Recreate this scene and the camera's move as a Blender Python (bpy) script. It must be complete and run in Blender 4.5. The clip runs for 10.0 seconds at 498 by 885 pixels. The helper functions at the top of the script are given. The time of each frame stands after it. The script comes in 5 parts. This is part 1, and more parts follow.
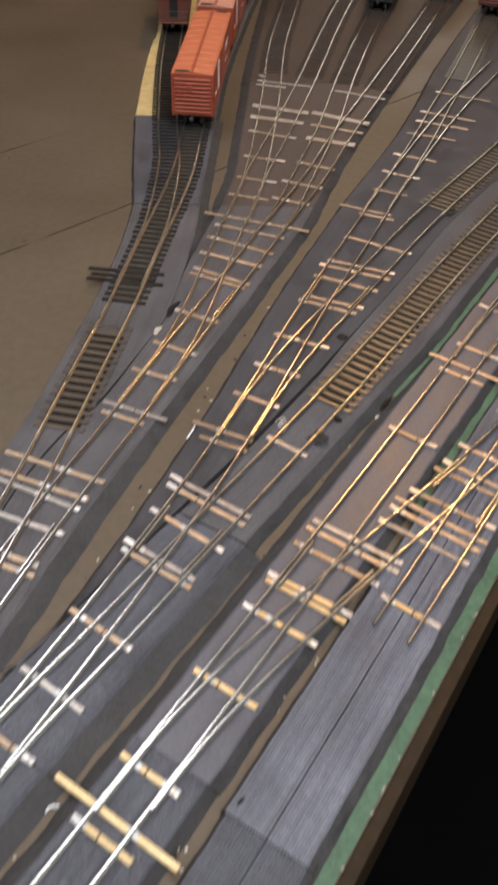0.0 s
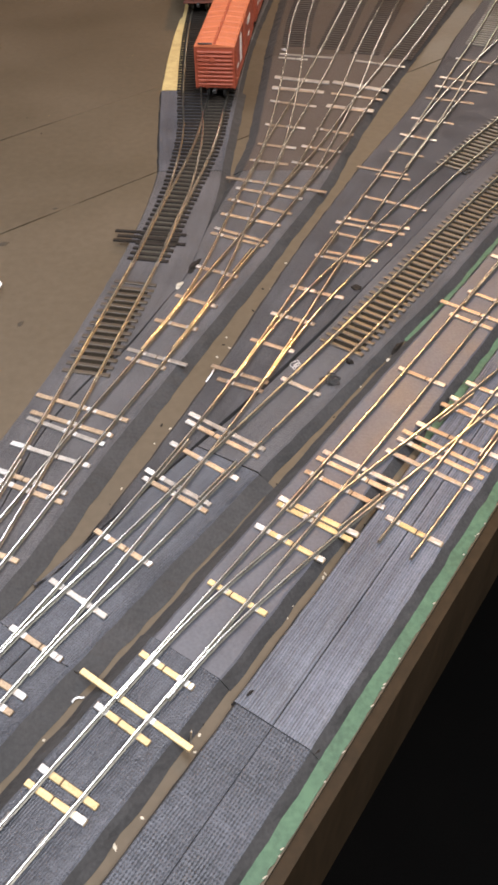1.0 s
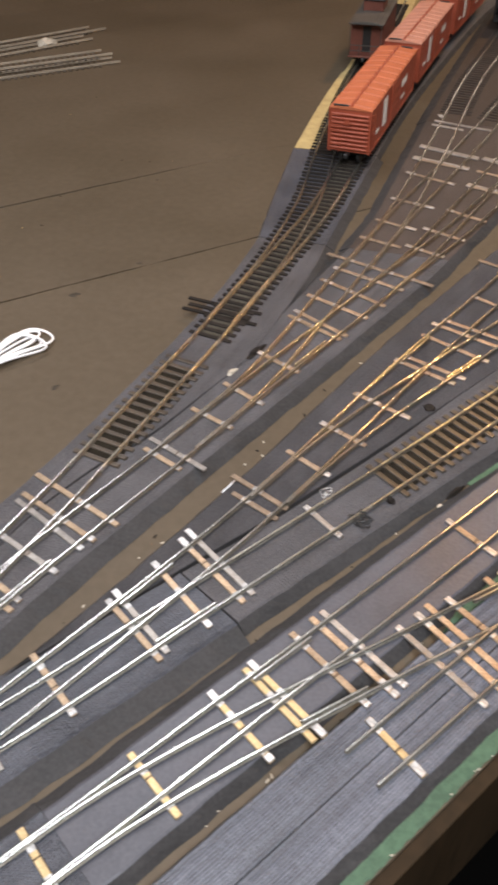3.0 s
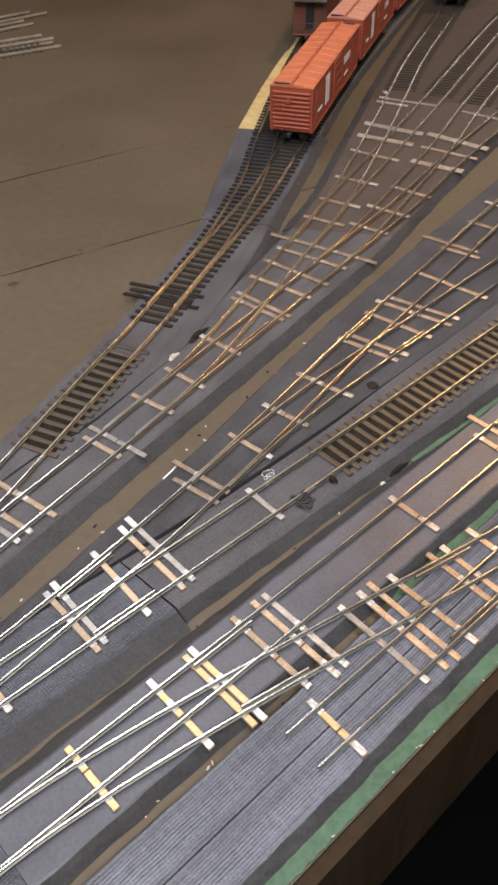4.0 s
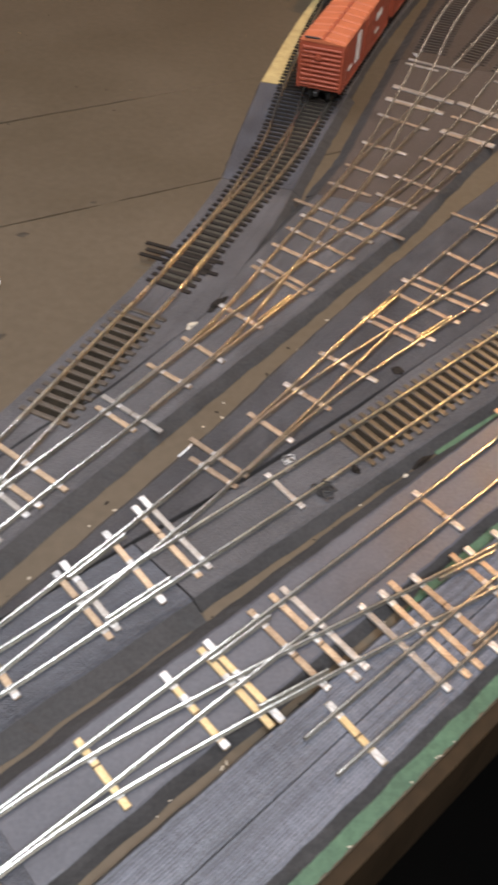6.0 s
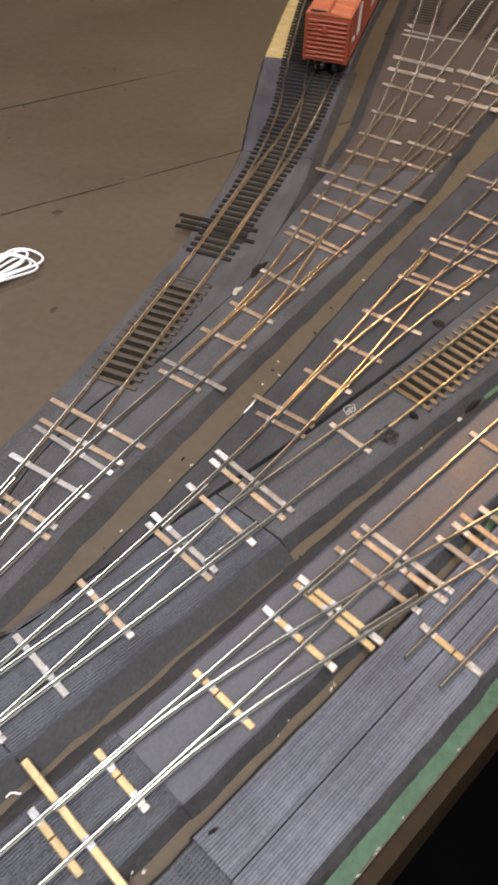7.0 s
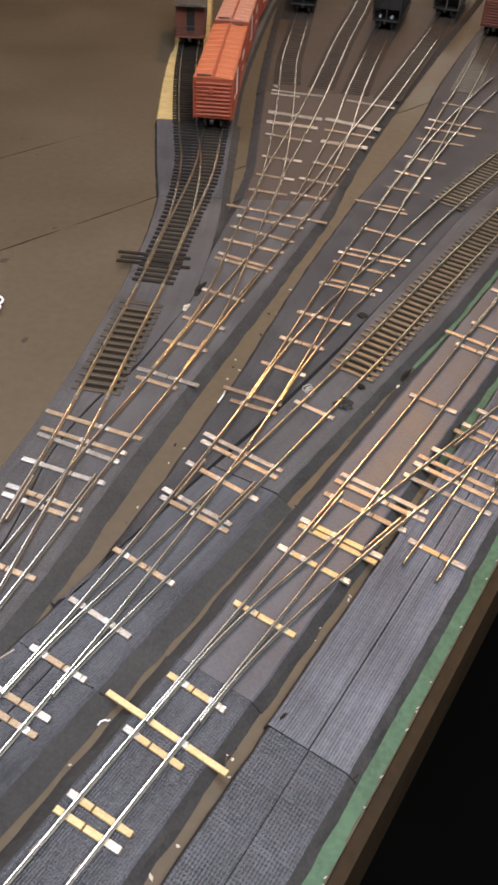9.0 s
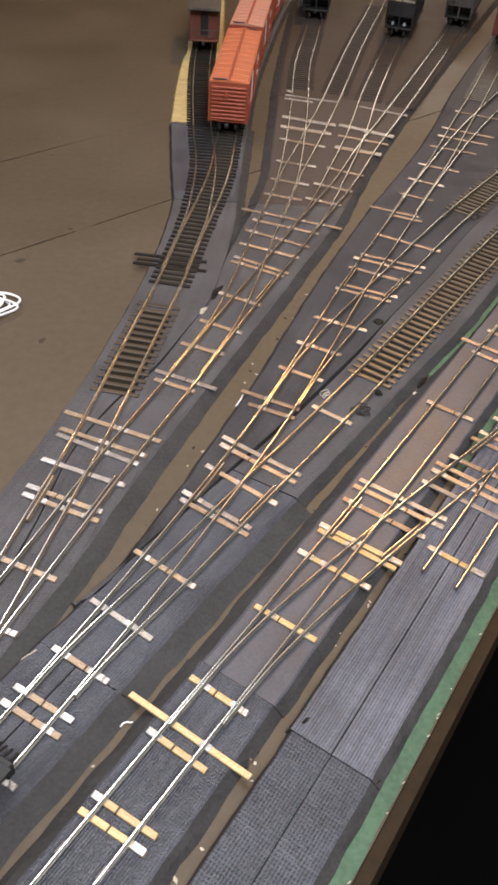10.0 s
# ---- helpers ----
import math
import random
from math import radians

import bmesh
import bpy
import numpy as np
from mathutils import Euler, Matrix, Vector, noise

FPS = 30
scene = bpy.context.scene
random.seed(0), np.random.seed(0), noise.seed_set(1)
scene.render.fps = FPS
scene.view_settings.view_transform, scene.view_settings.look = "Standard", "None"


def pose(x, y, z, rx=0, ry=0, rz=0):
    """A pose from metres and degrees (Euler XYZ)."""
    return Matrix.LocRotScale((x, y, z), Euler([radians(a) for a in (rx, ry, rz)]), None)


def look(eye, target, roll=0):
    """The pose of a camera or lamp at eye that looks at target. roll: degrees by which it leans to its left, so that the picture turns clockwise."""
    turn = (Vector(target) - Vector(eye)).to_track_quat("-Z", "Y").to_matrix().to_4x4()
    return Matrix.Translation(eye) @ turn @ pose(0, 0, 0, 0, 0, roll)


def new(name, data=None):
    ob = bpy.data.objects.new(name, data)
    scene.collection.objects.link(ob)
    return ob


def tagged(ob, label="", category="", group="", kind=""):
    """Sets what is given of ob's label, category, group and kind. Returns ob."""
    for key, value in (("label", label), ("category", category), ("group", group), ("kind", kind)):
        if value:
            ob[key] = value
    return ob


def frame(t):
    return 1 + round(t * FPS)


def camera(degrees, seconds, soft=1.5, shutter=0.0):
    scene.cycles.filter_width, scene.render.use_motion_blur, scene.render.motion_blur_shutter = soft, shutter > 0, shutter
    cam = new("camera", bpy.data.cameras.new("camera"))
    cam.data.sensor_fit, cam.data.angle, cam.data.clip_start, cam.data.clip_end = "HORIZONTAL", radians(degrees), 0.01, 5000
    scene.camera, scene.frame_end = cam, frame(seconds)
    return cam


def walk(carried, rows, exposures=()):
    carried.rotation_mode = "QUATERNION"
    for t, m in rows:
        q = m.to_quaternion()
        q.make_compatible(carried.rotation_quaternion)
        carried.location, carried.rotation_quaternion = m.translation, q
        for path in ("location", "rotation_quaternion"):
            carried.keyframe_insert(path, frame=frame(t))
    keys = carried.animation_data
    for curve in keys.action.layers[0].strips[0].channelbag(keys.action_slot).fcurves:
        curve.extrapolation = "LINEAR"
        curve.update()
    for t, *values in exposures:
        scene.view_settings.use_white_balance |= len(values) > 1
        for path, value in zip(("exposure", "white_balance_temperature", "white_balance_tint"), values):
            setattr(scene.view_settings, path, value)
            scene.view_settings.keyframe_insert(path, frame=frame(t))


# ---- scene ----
cam = camera(34.0, 10.0, soft=2.9, shutter=0.5)
PATH = [
    (0, (-0.0113, 0.0504, 0.3168), (0.0627, 1.4794, -1.0805), 2.62),
    (0.5, (-0.0167, 0.0102, 0.3054), (0.0134, 1.4312, -1.1017), 1.87),
    (1, (0.0037, 0.0105, 0.3120), (-0.0269, 1.4308, -1.0957), -1.08),
    (1.5, (0.0143, 0.0426, 0.3174), (-0.1491, 1.4813, -1.0622), -0.95),
    (2, (0.0425, 0.0673, 0.3156), (-0.1935, 1.4960, -1.0639), -0.50),
    (2.5, (0.0416, 0.0842, 0.3105), (-0.3697, 1.5039, -1.0369), -0.34),
    (3, (0.0693, 0.1013, 0.3023), (-0.3489, 1.5165, -1.0477), -1.20),
    (3.2, (0.0786, 0.1050, 0.3003), (-0.3119, 1.5197, -1.0583), -1.47),
    (4.3, (0.0862, 0.1124, 0.2952), (-0.2546, 1.5089, -1.0954), -1.50),
    (4.5, (0.0799, 0.1188, 0.2948), (-0.2323, 1.4930, -1.1244), -0.56),
    (5, (0.0829, 0.1308, 0.2970), (-0.0995, 1.4838, -1.1646), 4.28),
    (5.5, (0.0754, 0.1342, 0.2940), (-0.0690, 1.4907, -1.1685), 6.94),
    (6, (0.0593, 0.1249, 0.2950), (-0.2190, 1.4681, -1.1604), 3.52),
    (6.2, (0.0514, 0.1210, 0.2956), (-0.2578, 1.4629, -1.1548), 2.66),
    (7.3, (0.0096, 0.0735, 0.2963), (-0.1365, 1.4139, -1.1808), 1.96),
    (7.5, (0.0067, 0.0628, 0.3029), (-0.1268, 1.4131, -1.1664), 0.53),
    (8, (-0.0115, 0.0310, 0.3011), (-0.0621, 1.4323, -1.1251), 1.52),
    (8.5, (-0.0177, 0.0115, 0.2980), (-0.0133, 1.4545, -1.0869), 0.14),
    (9, (-0.0331, 0.0078, 0.3018), (0.0603, 1.4905, -1.0372), 3.57),
    (9.5, (-0.0415, 0.0103, 0.3000), (0.0750, 1.4910, -1.0393), 4.79),
    (10, (-0.0457, 0.0076, 0.3024), (0.0572, 1.4948, -1.0309), 4.75),
]
walk(cam, [(t, look(eye, target, roll)) for t, eye, target, roll in PATH],
     [(0, -0.15), (0.5, 0.08), (1.0, 0.36), (1.6, 0.12), (2.5, 0.02), (3.2, 0.07), (4.5, 0.10), (5.2, 0.15), (6.0, 0.06), (7.5, -0.08), (8.5, 0.0), (10, 0.0)])

# ---- light: unseen lamps of a basement layout room, with an added fill and a glint lamp ----
world = bpy.data.worlds.new("room_air")
scene.world = world
world.use_nodes = True
world.node_tree.nodes["Background"].inputs[0].default_value = (1.0, 0.86, 0.68, 1)
world.node_tree.nodes["Background"].inputs[1].default_value = 0.005
scene.view_settings.exposure = 0.0

TABLE = -0.0065          # top of the table; tie tops are at 0
FLOOR, CEILING = -1.0, 1.60


def lamp(name, place, target, power, colour, size_x, size_y):
    data = bpy.data.lights.new(name, "AREA")
    data.shape, data.size, data.size_y = "RECTANGLE", size_x, size_y
    data.energy, data.color = power, colour
    ob = new(name, data)
    ob.matrix_world = look(place, target)
    return ob


lamp("ceiling_panel", (-0.36, 0.92, 1.15), (0.0, -1.2, 0), 5.8, (0.92, 0.93, 1.0), 0.18, 0.32)
lamp("ceiling_lamp_over", (0.12, 0.22, 1.30), (0.14, 0.08, 0), 9.5, (0.85, 0.92, 1.0), 0.45, 0.45)
lamp("ceiling_lamp_side", (-1.00, -0.30, 1.50), (0.10, -0.35, 0), 17.0, (0.94, 0.93, 0.98), 0.6, 0.6)
# added fill from behind the camera, brightens the near boards
lamp("fill_lamp_near", (0.40, -0.70, 1.35), (0.20, -0.30, 0), 31.0, (0.90, 0.93, 1.0), 0.8, 0.5)
lamp("ceiling_lamp_warm", (0.50, 1.90, 1.58), (0.15, 0.5, 0), 19.0, (1.0, 0.54, 0.21), 0.15, 0.15)
# added low lamp at the far end, gives the yard rails white glints
lamp("rail_glint_lamp", (0.72, 3.20, 0.88), (0.0, 0.8, 0), 3.8, (1.0, 0.91, 0.80), 0.40, 0.50)


# ---- materials ----
def material(name, colour, dark, rough=0.6, metal=0.0, grain=400.0, blot=25.0, bump=0.15, spread=0.1, spec=0.5, rough2=None, stretch=(1, 1, 1), depth=0.0004, coords="Object"):
    """A surface with blotches and fine grain between two colours, grain relief, and a little difference from piece to piece."""
    m = bpy.data.materials.new(name)
    m.use_nodes = True
    n, l = m.node_tree.nodes, m.node_tree.links
    b = n["Principled BSDF"]
    tc = n.new("ShaderNodeTexCoord")
    mp = n.new("ShaderNodeMapping")
    mp.inputs["Scale"].default_value = stretch
    info = n.new("ShaderNodeObjectInfo")
    l.new(tc.outputs[coords], mp.inputs["Vector"])
    big, fine = n.new("ShaderNodeTexNoise"), n.new("ShaderNodeTexNoise")
    for tex, scale in ((big, blot), (fine, grain)):
        tex.inputs["Scale"].default_value, tex.inputs["Detail"].default_value = scale, 5.0
        l.new(mp.outputs[0], tex.inputs["Vector"])
    add = n.new("ShaderNodeMath")
    add.operation = "MULTIPLY_ADD"
    l.new(fine.outputs[0], add.inputs[0])
    add.inputs[1].default_value = 0.5
    half = n.new("ShaderNodeMath")
    half.operation = "MULTIPLY"
    half.inputs[1].default_value = 0.5
    l.new(big.outputs[0], half.inputs[0])
    l.new(half.outputs[0], add.inputs[2])
    ramp = n.new("ShaderNodeValToRGB")
    ramp.color_ramp.elements[0].position, ramp.color_ramp.elements[1].position = 0.36, 0.62
    ramp.color_ramp.elements[0].color, ramp.color_ramp.elements[1].color = (*dark, 1), (*colour, 1)
    l.new(add.outputs[0], ramp.inputs[0])
    hsv = n.new("ShaderNodeHueSaturation")
    vary = n.new("ShaderNodeMapRange")
    vary.inputs["To Min"].default_value, vary.inputs["To Max"].default_value = 1 - spread, 1 + spread
    l.new(info.outputs["Random"], vary.inputs["Value"])
    l.new(vary.outputs[0], hsv.inputs["Value"])
    l.new(ramp.outputs[0], hsv.inputs["Color"])
    l.new(hsv.outputs[0], b.inputs["Base Color"])
    rr = n.new("ShaderNodeMapRange")
    rr.inputs["From Min"].default_value, rr.inputs["From Max"].default_value = 0.3, 0.7
    rr.inputs["To Min"].default_value, rr.inputs["To Max"].default_value = rough, rough2 if rough2 is not None else min(1, rough + 0.15)
    l.new(big.outputs[0], rr.inputs["Value"])
    l.new(rr.outputs[0], b.inputs["Roughness"])
    b.inputs["Metallic"].default_value = metal
    b.inputs["Specular IOR Level"].default_value = spec
    if bump:
        bp = n.new("ShaderNodeBump")
        bp.inputs["Strength"].default_value, bp.inputs["Distance"].default_value = bump, depth
        l.new(fine.outputs[0], bp.inputs["Height"])
        l.new(bp.outputs[0], b.inputs["Normal"])
    return m


def ribbed(name, colour, dark, pitch, dots=0.0, rough=0.55, relief=0.5, spread=0.06, spec=0.5, lump=5.0, streak=0.1, wavy=1.0, pits=None):
    """Foam roadbed: fine ribs along the strip (UV.x across it, metres), worn and broken by noise; dots breaks the ribs
    into studs.
    pits: rows of small wells, their shade put into the colour, as (pitch across, pitch along, depth of tone, how much
    the rows join lengthwise)."""
    m = material(name, colour, dark, rough=rough, grain=900, blot=30, bump=0, spread=spread, spec=spec)
    n, l = m.node_tree.nodes, m.node_tree.links
    b = n["Principled BSDF"]
    uv = n.new("ShaderNodeUVMap")
    sep = n.new("ShaderNodeSeparateXYZ")
    l.new(uv.outputs[0], sep.inputs[0])
    wob = n.new("ShaderNodeTexNoise")
    wob.inputs["Scale"].default_value, wob.inputs["Detail"].default_value = 260.0, 4.0
    l.new(uv.outputs[0], wob.inputs["Vector"])

    def wave(socket, per, shift):
        k = n.new("ShaderNodeMath")
        k.operation = "MULTIPLY_ADD"
        k.inputs[1].default_value = 2 * math.pi / per
        l.new(socket, k.inputs[0])
        w = n.new("ShaderNodeMath")
        w.operation = "MULTIPLY"
        w.inputs[1].default_value = shift
        l.new(wob.outputs[0], w.inputs[0])
        l.new(w.outputs[0], k.inputs[2])
        s = n.new("ShaderNodeMath")
        s.operation = "SINE"
        l.new(k.outputs[0], s.inputs[0])
        return s.outputs[0]

    across = wave(sep.outputs[0], pitch, 3.0)
    slow = wave(sep.outputs[0], pitch * 4.3, 5.0)
    both = n.new("ShaderNodeMath")
    both.operation = "ADD"
    l.new(across, both.inputs[0])
    l.new(slow, both.inputs[1])
    soft = n.new("ShaderNodeMath")
    soft.operation = "MULTIPLY"
    soft.inputs[1].default_value = wavy
    l.new(both.outputs[0], soft.inputs[0])
    height = soft.outputs[0]
    if dots:
        along = wave(sep.outputs[1], pitch * 1.25, 4.0)
        dm = n.new("ShaderNodeMath")
        dm.operation = "MULTIPLY_ADD"
        dm.inputs[1].default_value = dots * wavy
        l.new(along, dm.inputs[0])
        l.new(height, dm.inputs[2])
        height = dm.outputs[0]
    grit = n.new("ShaderNodeTexNoise")
    grit.inputs["Scale"].default_value, grit.inputs["Detail"].default_value = 1300.0, 3.0
    l.new(uv.outputs[0], grit.inputs["Vector"])
    gm = n.new("ShaderNodeMath")
    gm.operation = "MULTIPLY_ADD"
    gm.inputs[1].default_value = 2.2
    l.new(grit.outputs[0], gm.inputs[0])
    l.new(height, gm.inputs[2])
    lumps = n.new("ShaderNodeTexNoise")
    lumps.inputs["Scale"].default_value, lumps.inputs["Detail"].default_value = 1000.0, 2.0
    l.new(uv.outputs[0], lumps.inputs["Vector"])
    lm = n.new("ShaderNodeMath")
    lm.operation = "MULTIPLY_ADD"
    lm.inputs[1].default_value = lump
    l.new(lumps.outputs[0], lm.inputs[0])
    l.new(gm.outputs[0], lm.inputs[2])
    drawn = n.new("ShaderNodeMapping")
    drawn.inputs["Scale"].default_value = (380, 7, 1)
    l.new(uv.outputs[0], drawn.inputs["Vector"])
    lines = n.new("ShaderNodeTexNoise")
    lines.inputs["Scale"].default_value, lines.inputs["Detail"].default_value = 1.0, 4.0
    l.new(drawn.outputs[0], lines.inputs["Vector"])
    shade = n.new("ShaderNodeMapRange")
    shade.inputs["From Min"].default_value, shade.inputs["From Max"].default_value = 0.32, 0.55
    shade.inputs["To Min"].default_value, shade.inputs["To Max"].default_value = 1 - 0.6 * streak, 1.0
    l.new(lines.outputs[0], shade.inputs["Value"])
    mixed = n.new("ShaderNodeMix")
    mixed.data_type, mixed.blend_type = "RGBA", "MULTIPLY"
    mixed.inputs["Factor"].default_value = 1.0
    l.new(b.inputs["Base Color"].links[0].from_socket, mixed.inputs["A"])
    l.new(shade.outputs[0], mixed.inputs["B"])
    l.new(mixed.outputs["Result"], b.inputs["Base Color"])
    sm = n.new("ShaderNodeMath")
    sm.operation = "MULTIPLY_ADD"
    sm.inputs[1].default_value = 7.0 * streak
    l.new(lines.outputs[0], sm.inputs[0])
    l.new(lm.outputs[0], sm.inputs[2])
    lm = sm
    if pits:
        a, c = wave(sep.outputs[0], pits[0], 2.2), wave(sep.outputs[1], pits[1], 3.4)
        join = n.new("ShaderNodeMath")
        join.operation = "MULTIPLY_ADD"
        join.inputs[1].default_value = 1 - pits[3]
        l.new(c, join.inputs[0])
        l.new(a, join.inputs[2])
        rag = n.new("ShaderNodeMath")
        rag.operation = "MULTIPLY_ADD"
        rag.inputs[1].default_value = 3.4
        l.new(wob.outputs[0], rag.inputs[0])
        l.new(join.outputs[0], rag.inputs[2])
        well = n.new("ShaderNodeMapRange")
        well.interpolation_type = "SMOOTHSTEP"
        well.inputs["From Min"].default_value, well.inputs["From Max"].default_value = 1.65 - 0.35 * pits[3], 3.4 - 0.55 * pits[3]
        l.new(rag.outputs[0], well.inputs["Value"])
        # darken the base colour inside the wells, as shade would
        tone = n.new("ShaderNodeMapRange")
        tone.inputs["To Min"].default_value, tone.inputs["To Max"].default_value = 1.0, 1.0 - pits[2]
        l.new(well.outputs[0], tone.inputs["Value"])
        well_shade = n.new("ShaderNodeMix")
        well_shade.data_type, well_shade.blend_type = "RGBA", "MULTIPLY"
        well_shade.inputs["Factor"].default_value = 1.0
        l.new(mixed.outputs["Result"], well_shade.inputs["A"])
        l.new(tone.outputs[0], well_shade.inputs["B"])
        l.new(well_shade.outputs["Result"], b.inputs["Base Color"])
        sunk = n.new("ShaderNodeMath")
        sunk.operation = "MULTIPLY_ADD"
        sunk.inputs[1].default_value = -6.0 * pits[2]
        l.new(well.outputs[0], sunk.inputs[0])
        l.new(lm.outputs[0], sunk.inputs[2])
        lm = sunk
    bp = n.new("ShaderNodeBump")
    bp.inputs["Strength"].default_value, bp.inputs["Distance"].default_value = relief, 0.00016
    l.new(lm.outputs[0], bp.inputs["Height"])
    l.new(bp.outputs[0], b.inputs["Normal"])
    return m


M_TABLE = material("brown_painted_boards", (0.100, 0.074, 0.048), (0.079, 0.058, 0.036), rough=0.46, rough2=0.66, spec=0.3, grain=160, blot=7, bump=0.05, spread=0.05)
M_BED = ribbed("grey_foam_roadbed", (0.112, 0.103, 0.107), (0.054, 0.050, 0.052), 0.0013, dots=0.15, rough=0.42, relief=0.85, spec=0.45, wavy=0.2, streak=0.25, lump=6.0, pits=(0.0013, 0.0015, 0.24, 0.3))
M_BEDA = ribbed("grey_ribbed_roadbed", (0.160, 0.163, 0.195), (0.086, 0.088, 0.105), 0.0012, dots=0.25, rough=0.36, relief=0.60, lump=3.0, streak=0.75, spec=0.8, wavy=0.5, pits=(0.0013, 0.0042, 0.46, 0.86))
M_BEDS = ribbed("studded_grey_roadbed", (0.090, 0.092, 0.109), (0.043, 0.044, 0.052), 0.0015, dots=0.6, rough=0.38, relief=0.65, streak=0.15, spec=0.55, lump=5.0, wavy=0.4, pits=(0.0014, 0.0017, 0.54, 0.30))
M_BEDL = ribbed("bumpy_dark_grey_roadbed", (0.103, 0.104, 0.121), (0.050, 0.050, 0.058), 0.0013, dots=0.5, rough=0.38, relief=0.85, streak=0.3, spec=0.55, lump=6.0, wavy=0.5, pits=(0.0012, 0.0013, 0.30, 0.45))
M_YARD = ribbed("brownish_yard_roadbed", (0.072, 0.053, 0.045), (0.036, 0.026, 0.022), 0.0016, dots=0.3, rough=0.55, relief=0.3, wavy=0.2, lump=6.0)
M_YARDFAR = ribbed("dark_brown_yard_roadbed", (0.054, 0.037, 0.028), (0.027, 0.018, 0.014), 0.0018, dots=0.3, rough=0.6, relief=0.3, wavy=0.2, lump=6.0)
M_SMOOTH = material("smooth_painted_roadbed", (0.093, 0.089, 0.101), (0.065, 0.062, 0.071), spec=0.5, rough=0.36, grain=620, blot=40, bump=0.3)
# brown-grey darker than the bed tops; the slopes' shade is in this colour
M_SHADED_SHOULDER = material("shaded_roadbed_shoulder", (0.051, 0.047, 0.046), (0.029, 0.027, 0.026), rough=0.65, spec=0.3, grain=620, blot=55, bump=0.6, spread=0.06)
M_TAN = material("tan_cork_sheet", (0.50, 0.38, 0.17), (0.33, 0.23, 0.09), rough=0.8, grain=700, blot=120, bump=0.4)
M_DENT = material("dark_table_dent", (0.050, 0.036, 0.022), (0.030, 0.021, 0.013), rough=0.6, grain=300, blot=80, bump=0.3)
M_GREEN = material("green_painted_sheet", (0.070, 0.130, 0.072), (0.038, 0.078, 0.042), rough=0.6, grain=420, blot=40, bump=0.25)
M_FASCIA = material("dark_brown_fascia", (0.034, 0.020, 0.009), (0.020, 0.012, 0.005), spec=0.15, rough=0.6, grain=200, blot=20, bump=0.15, stretch=(1, 1, 0.2))
# near-black base colour: the floor's shadow is painted in
M_FLOOR = material("shadow_black_floor", (0.004, 0.0035, 0.003), (0.002, 0.0018, 0.0016), spec=0.1, rough=0.95, grain=300, blot=4, bump=0.3)
M_WALL = material("basement_wall_paint", (0.30, 0.27, 0.23), (0.25, 0.225, 0.19), rough=0.85, grain=120, blot=3, bump=0.1)
M_CEIL = material("ceiling_paint", (0.74, 0.72, 0.69), (0.66, 0.64, 0.61), rough=0.9, grain=120, blot=3, bump=0.1)
M_RAIL = material("nickel_silver_rail", (0.93, 0.92, 0.87), (0.78, 0.76, 0.70), rough=0.21, rough2=0.27, metal=0.97, grain=900, blot=60, bump=0.0, spread=0.06, depth=0.0001)
M_OLDRAIL = material("dull_brass_rail", (0.80, 0.77, 0.66), (0.60, 0.57, 0.47), rough=0.26, rough2=0.34, metal=0.95, grain=900, blot=60, bump=0.0, spread=0.08, depth=0.0001)
# rail sides below the head: same metal, painted dark for their shade
M_WEB_SHADE = material("shaded_rail_web", (0.24, 0.215, 0.175), (0.13, 0.112, 0.088), rough=0.40, rough2=0.55, metal=0.85, grain=900, blot=70, bump=0.0, spread=0.1)
M_COPPER = material("copper_clad_tie", (0.54, 0.40, 0.27), (0.27, 0.19, 0.125), rough=0.36, rough2=0.58, metal=0.7, grain=900, blot=160, bump=0.2, spread=0.2, depth=0.0001)
M_DULL = material("dull_copper_clad_tie", (0.44, 0.335, 0.24), (0.21, 0.152, 0.108), rough=0.38, rough2=0.58, metal=0.7, grain=900, blot=160, bump=0.2, spread=0.25, depth=0.0001)
M_GOLD = material("brassy_clad_tie", (0.68, 0.51, 0.28), (0.44, 0.31, 0.15), rough=0.38, rough2=0.55, metal=0.7, grain=900, blot=160, bump=0.2, spread=0.12, depth=0.0001)
M_SOLDER = material("bright_solder", (0.70, 0.68, 0.66), (0.40, 0.38, 0.36), rough=0.36, rough2=0.58, metal=1.0, grain=700, blot=260, bump=0.45, spread=0.18, depth=0.0003)
M_TINNED = material("tinned_tie", (0.46, 0.42, 0.38), (0.27, 0.24, 0.21), rough=0.36, rough2=0.55, metal=0.8, grain=900, blot=200, bump=0.3, spread=0.18, depth=0.0002)
M_GAP = material("gap_cut", (0.10, 0.06, 0.03), (0.06, 0.035, 0.02), rough=0.8, bump=0)
M_TIE = material("brown_plastic_tie", (0.066, 0.043, 0.023), (0.036, 0.023, 0.012), spec=0.9, rough=0.30, grain=800, blot=120, bump=0.2, spread=0.2, stretch=(0.25, 1, 1))
# added strips under the ties, darker than the roadbed
M_UNDER = material("dark_underlay", (0.025, 0.020, 0.014), (0.012, 0.0095, 0.007), rough=0.8, spec=0.08, grain=700, blot=90, bump=0.3)
M_UNDERTAN = material("olive_underlay", (0.078, 0.068, 0.052), (0.044, 0.038, 0.029), rough=0.8, spec=0.1, grain=700, blot=90, bump=0.3)
M_YARDTIE = material("dark_red_brown_tie", (0.044, 0.028, 0.020), (0.024, 0.015, 0.010), rough=0.5, grain=800, blot=120, bump=0.25, spread=0.2)
M_BLACKTIE = material("black_plastic_tie", (0.026, 0.020, 0.016), (0.013, 0.010, 0.008), rough=0.6, spec=0.15, grain=800, blot=120, bump=0.25, spread=0.2)
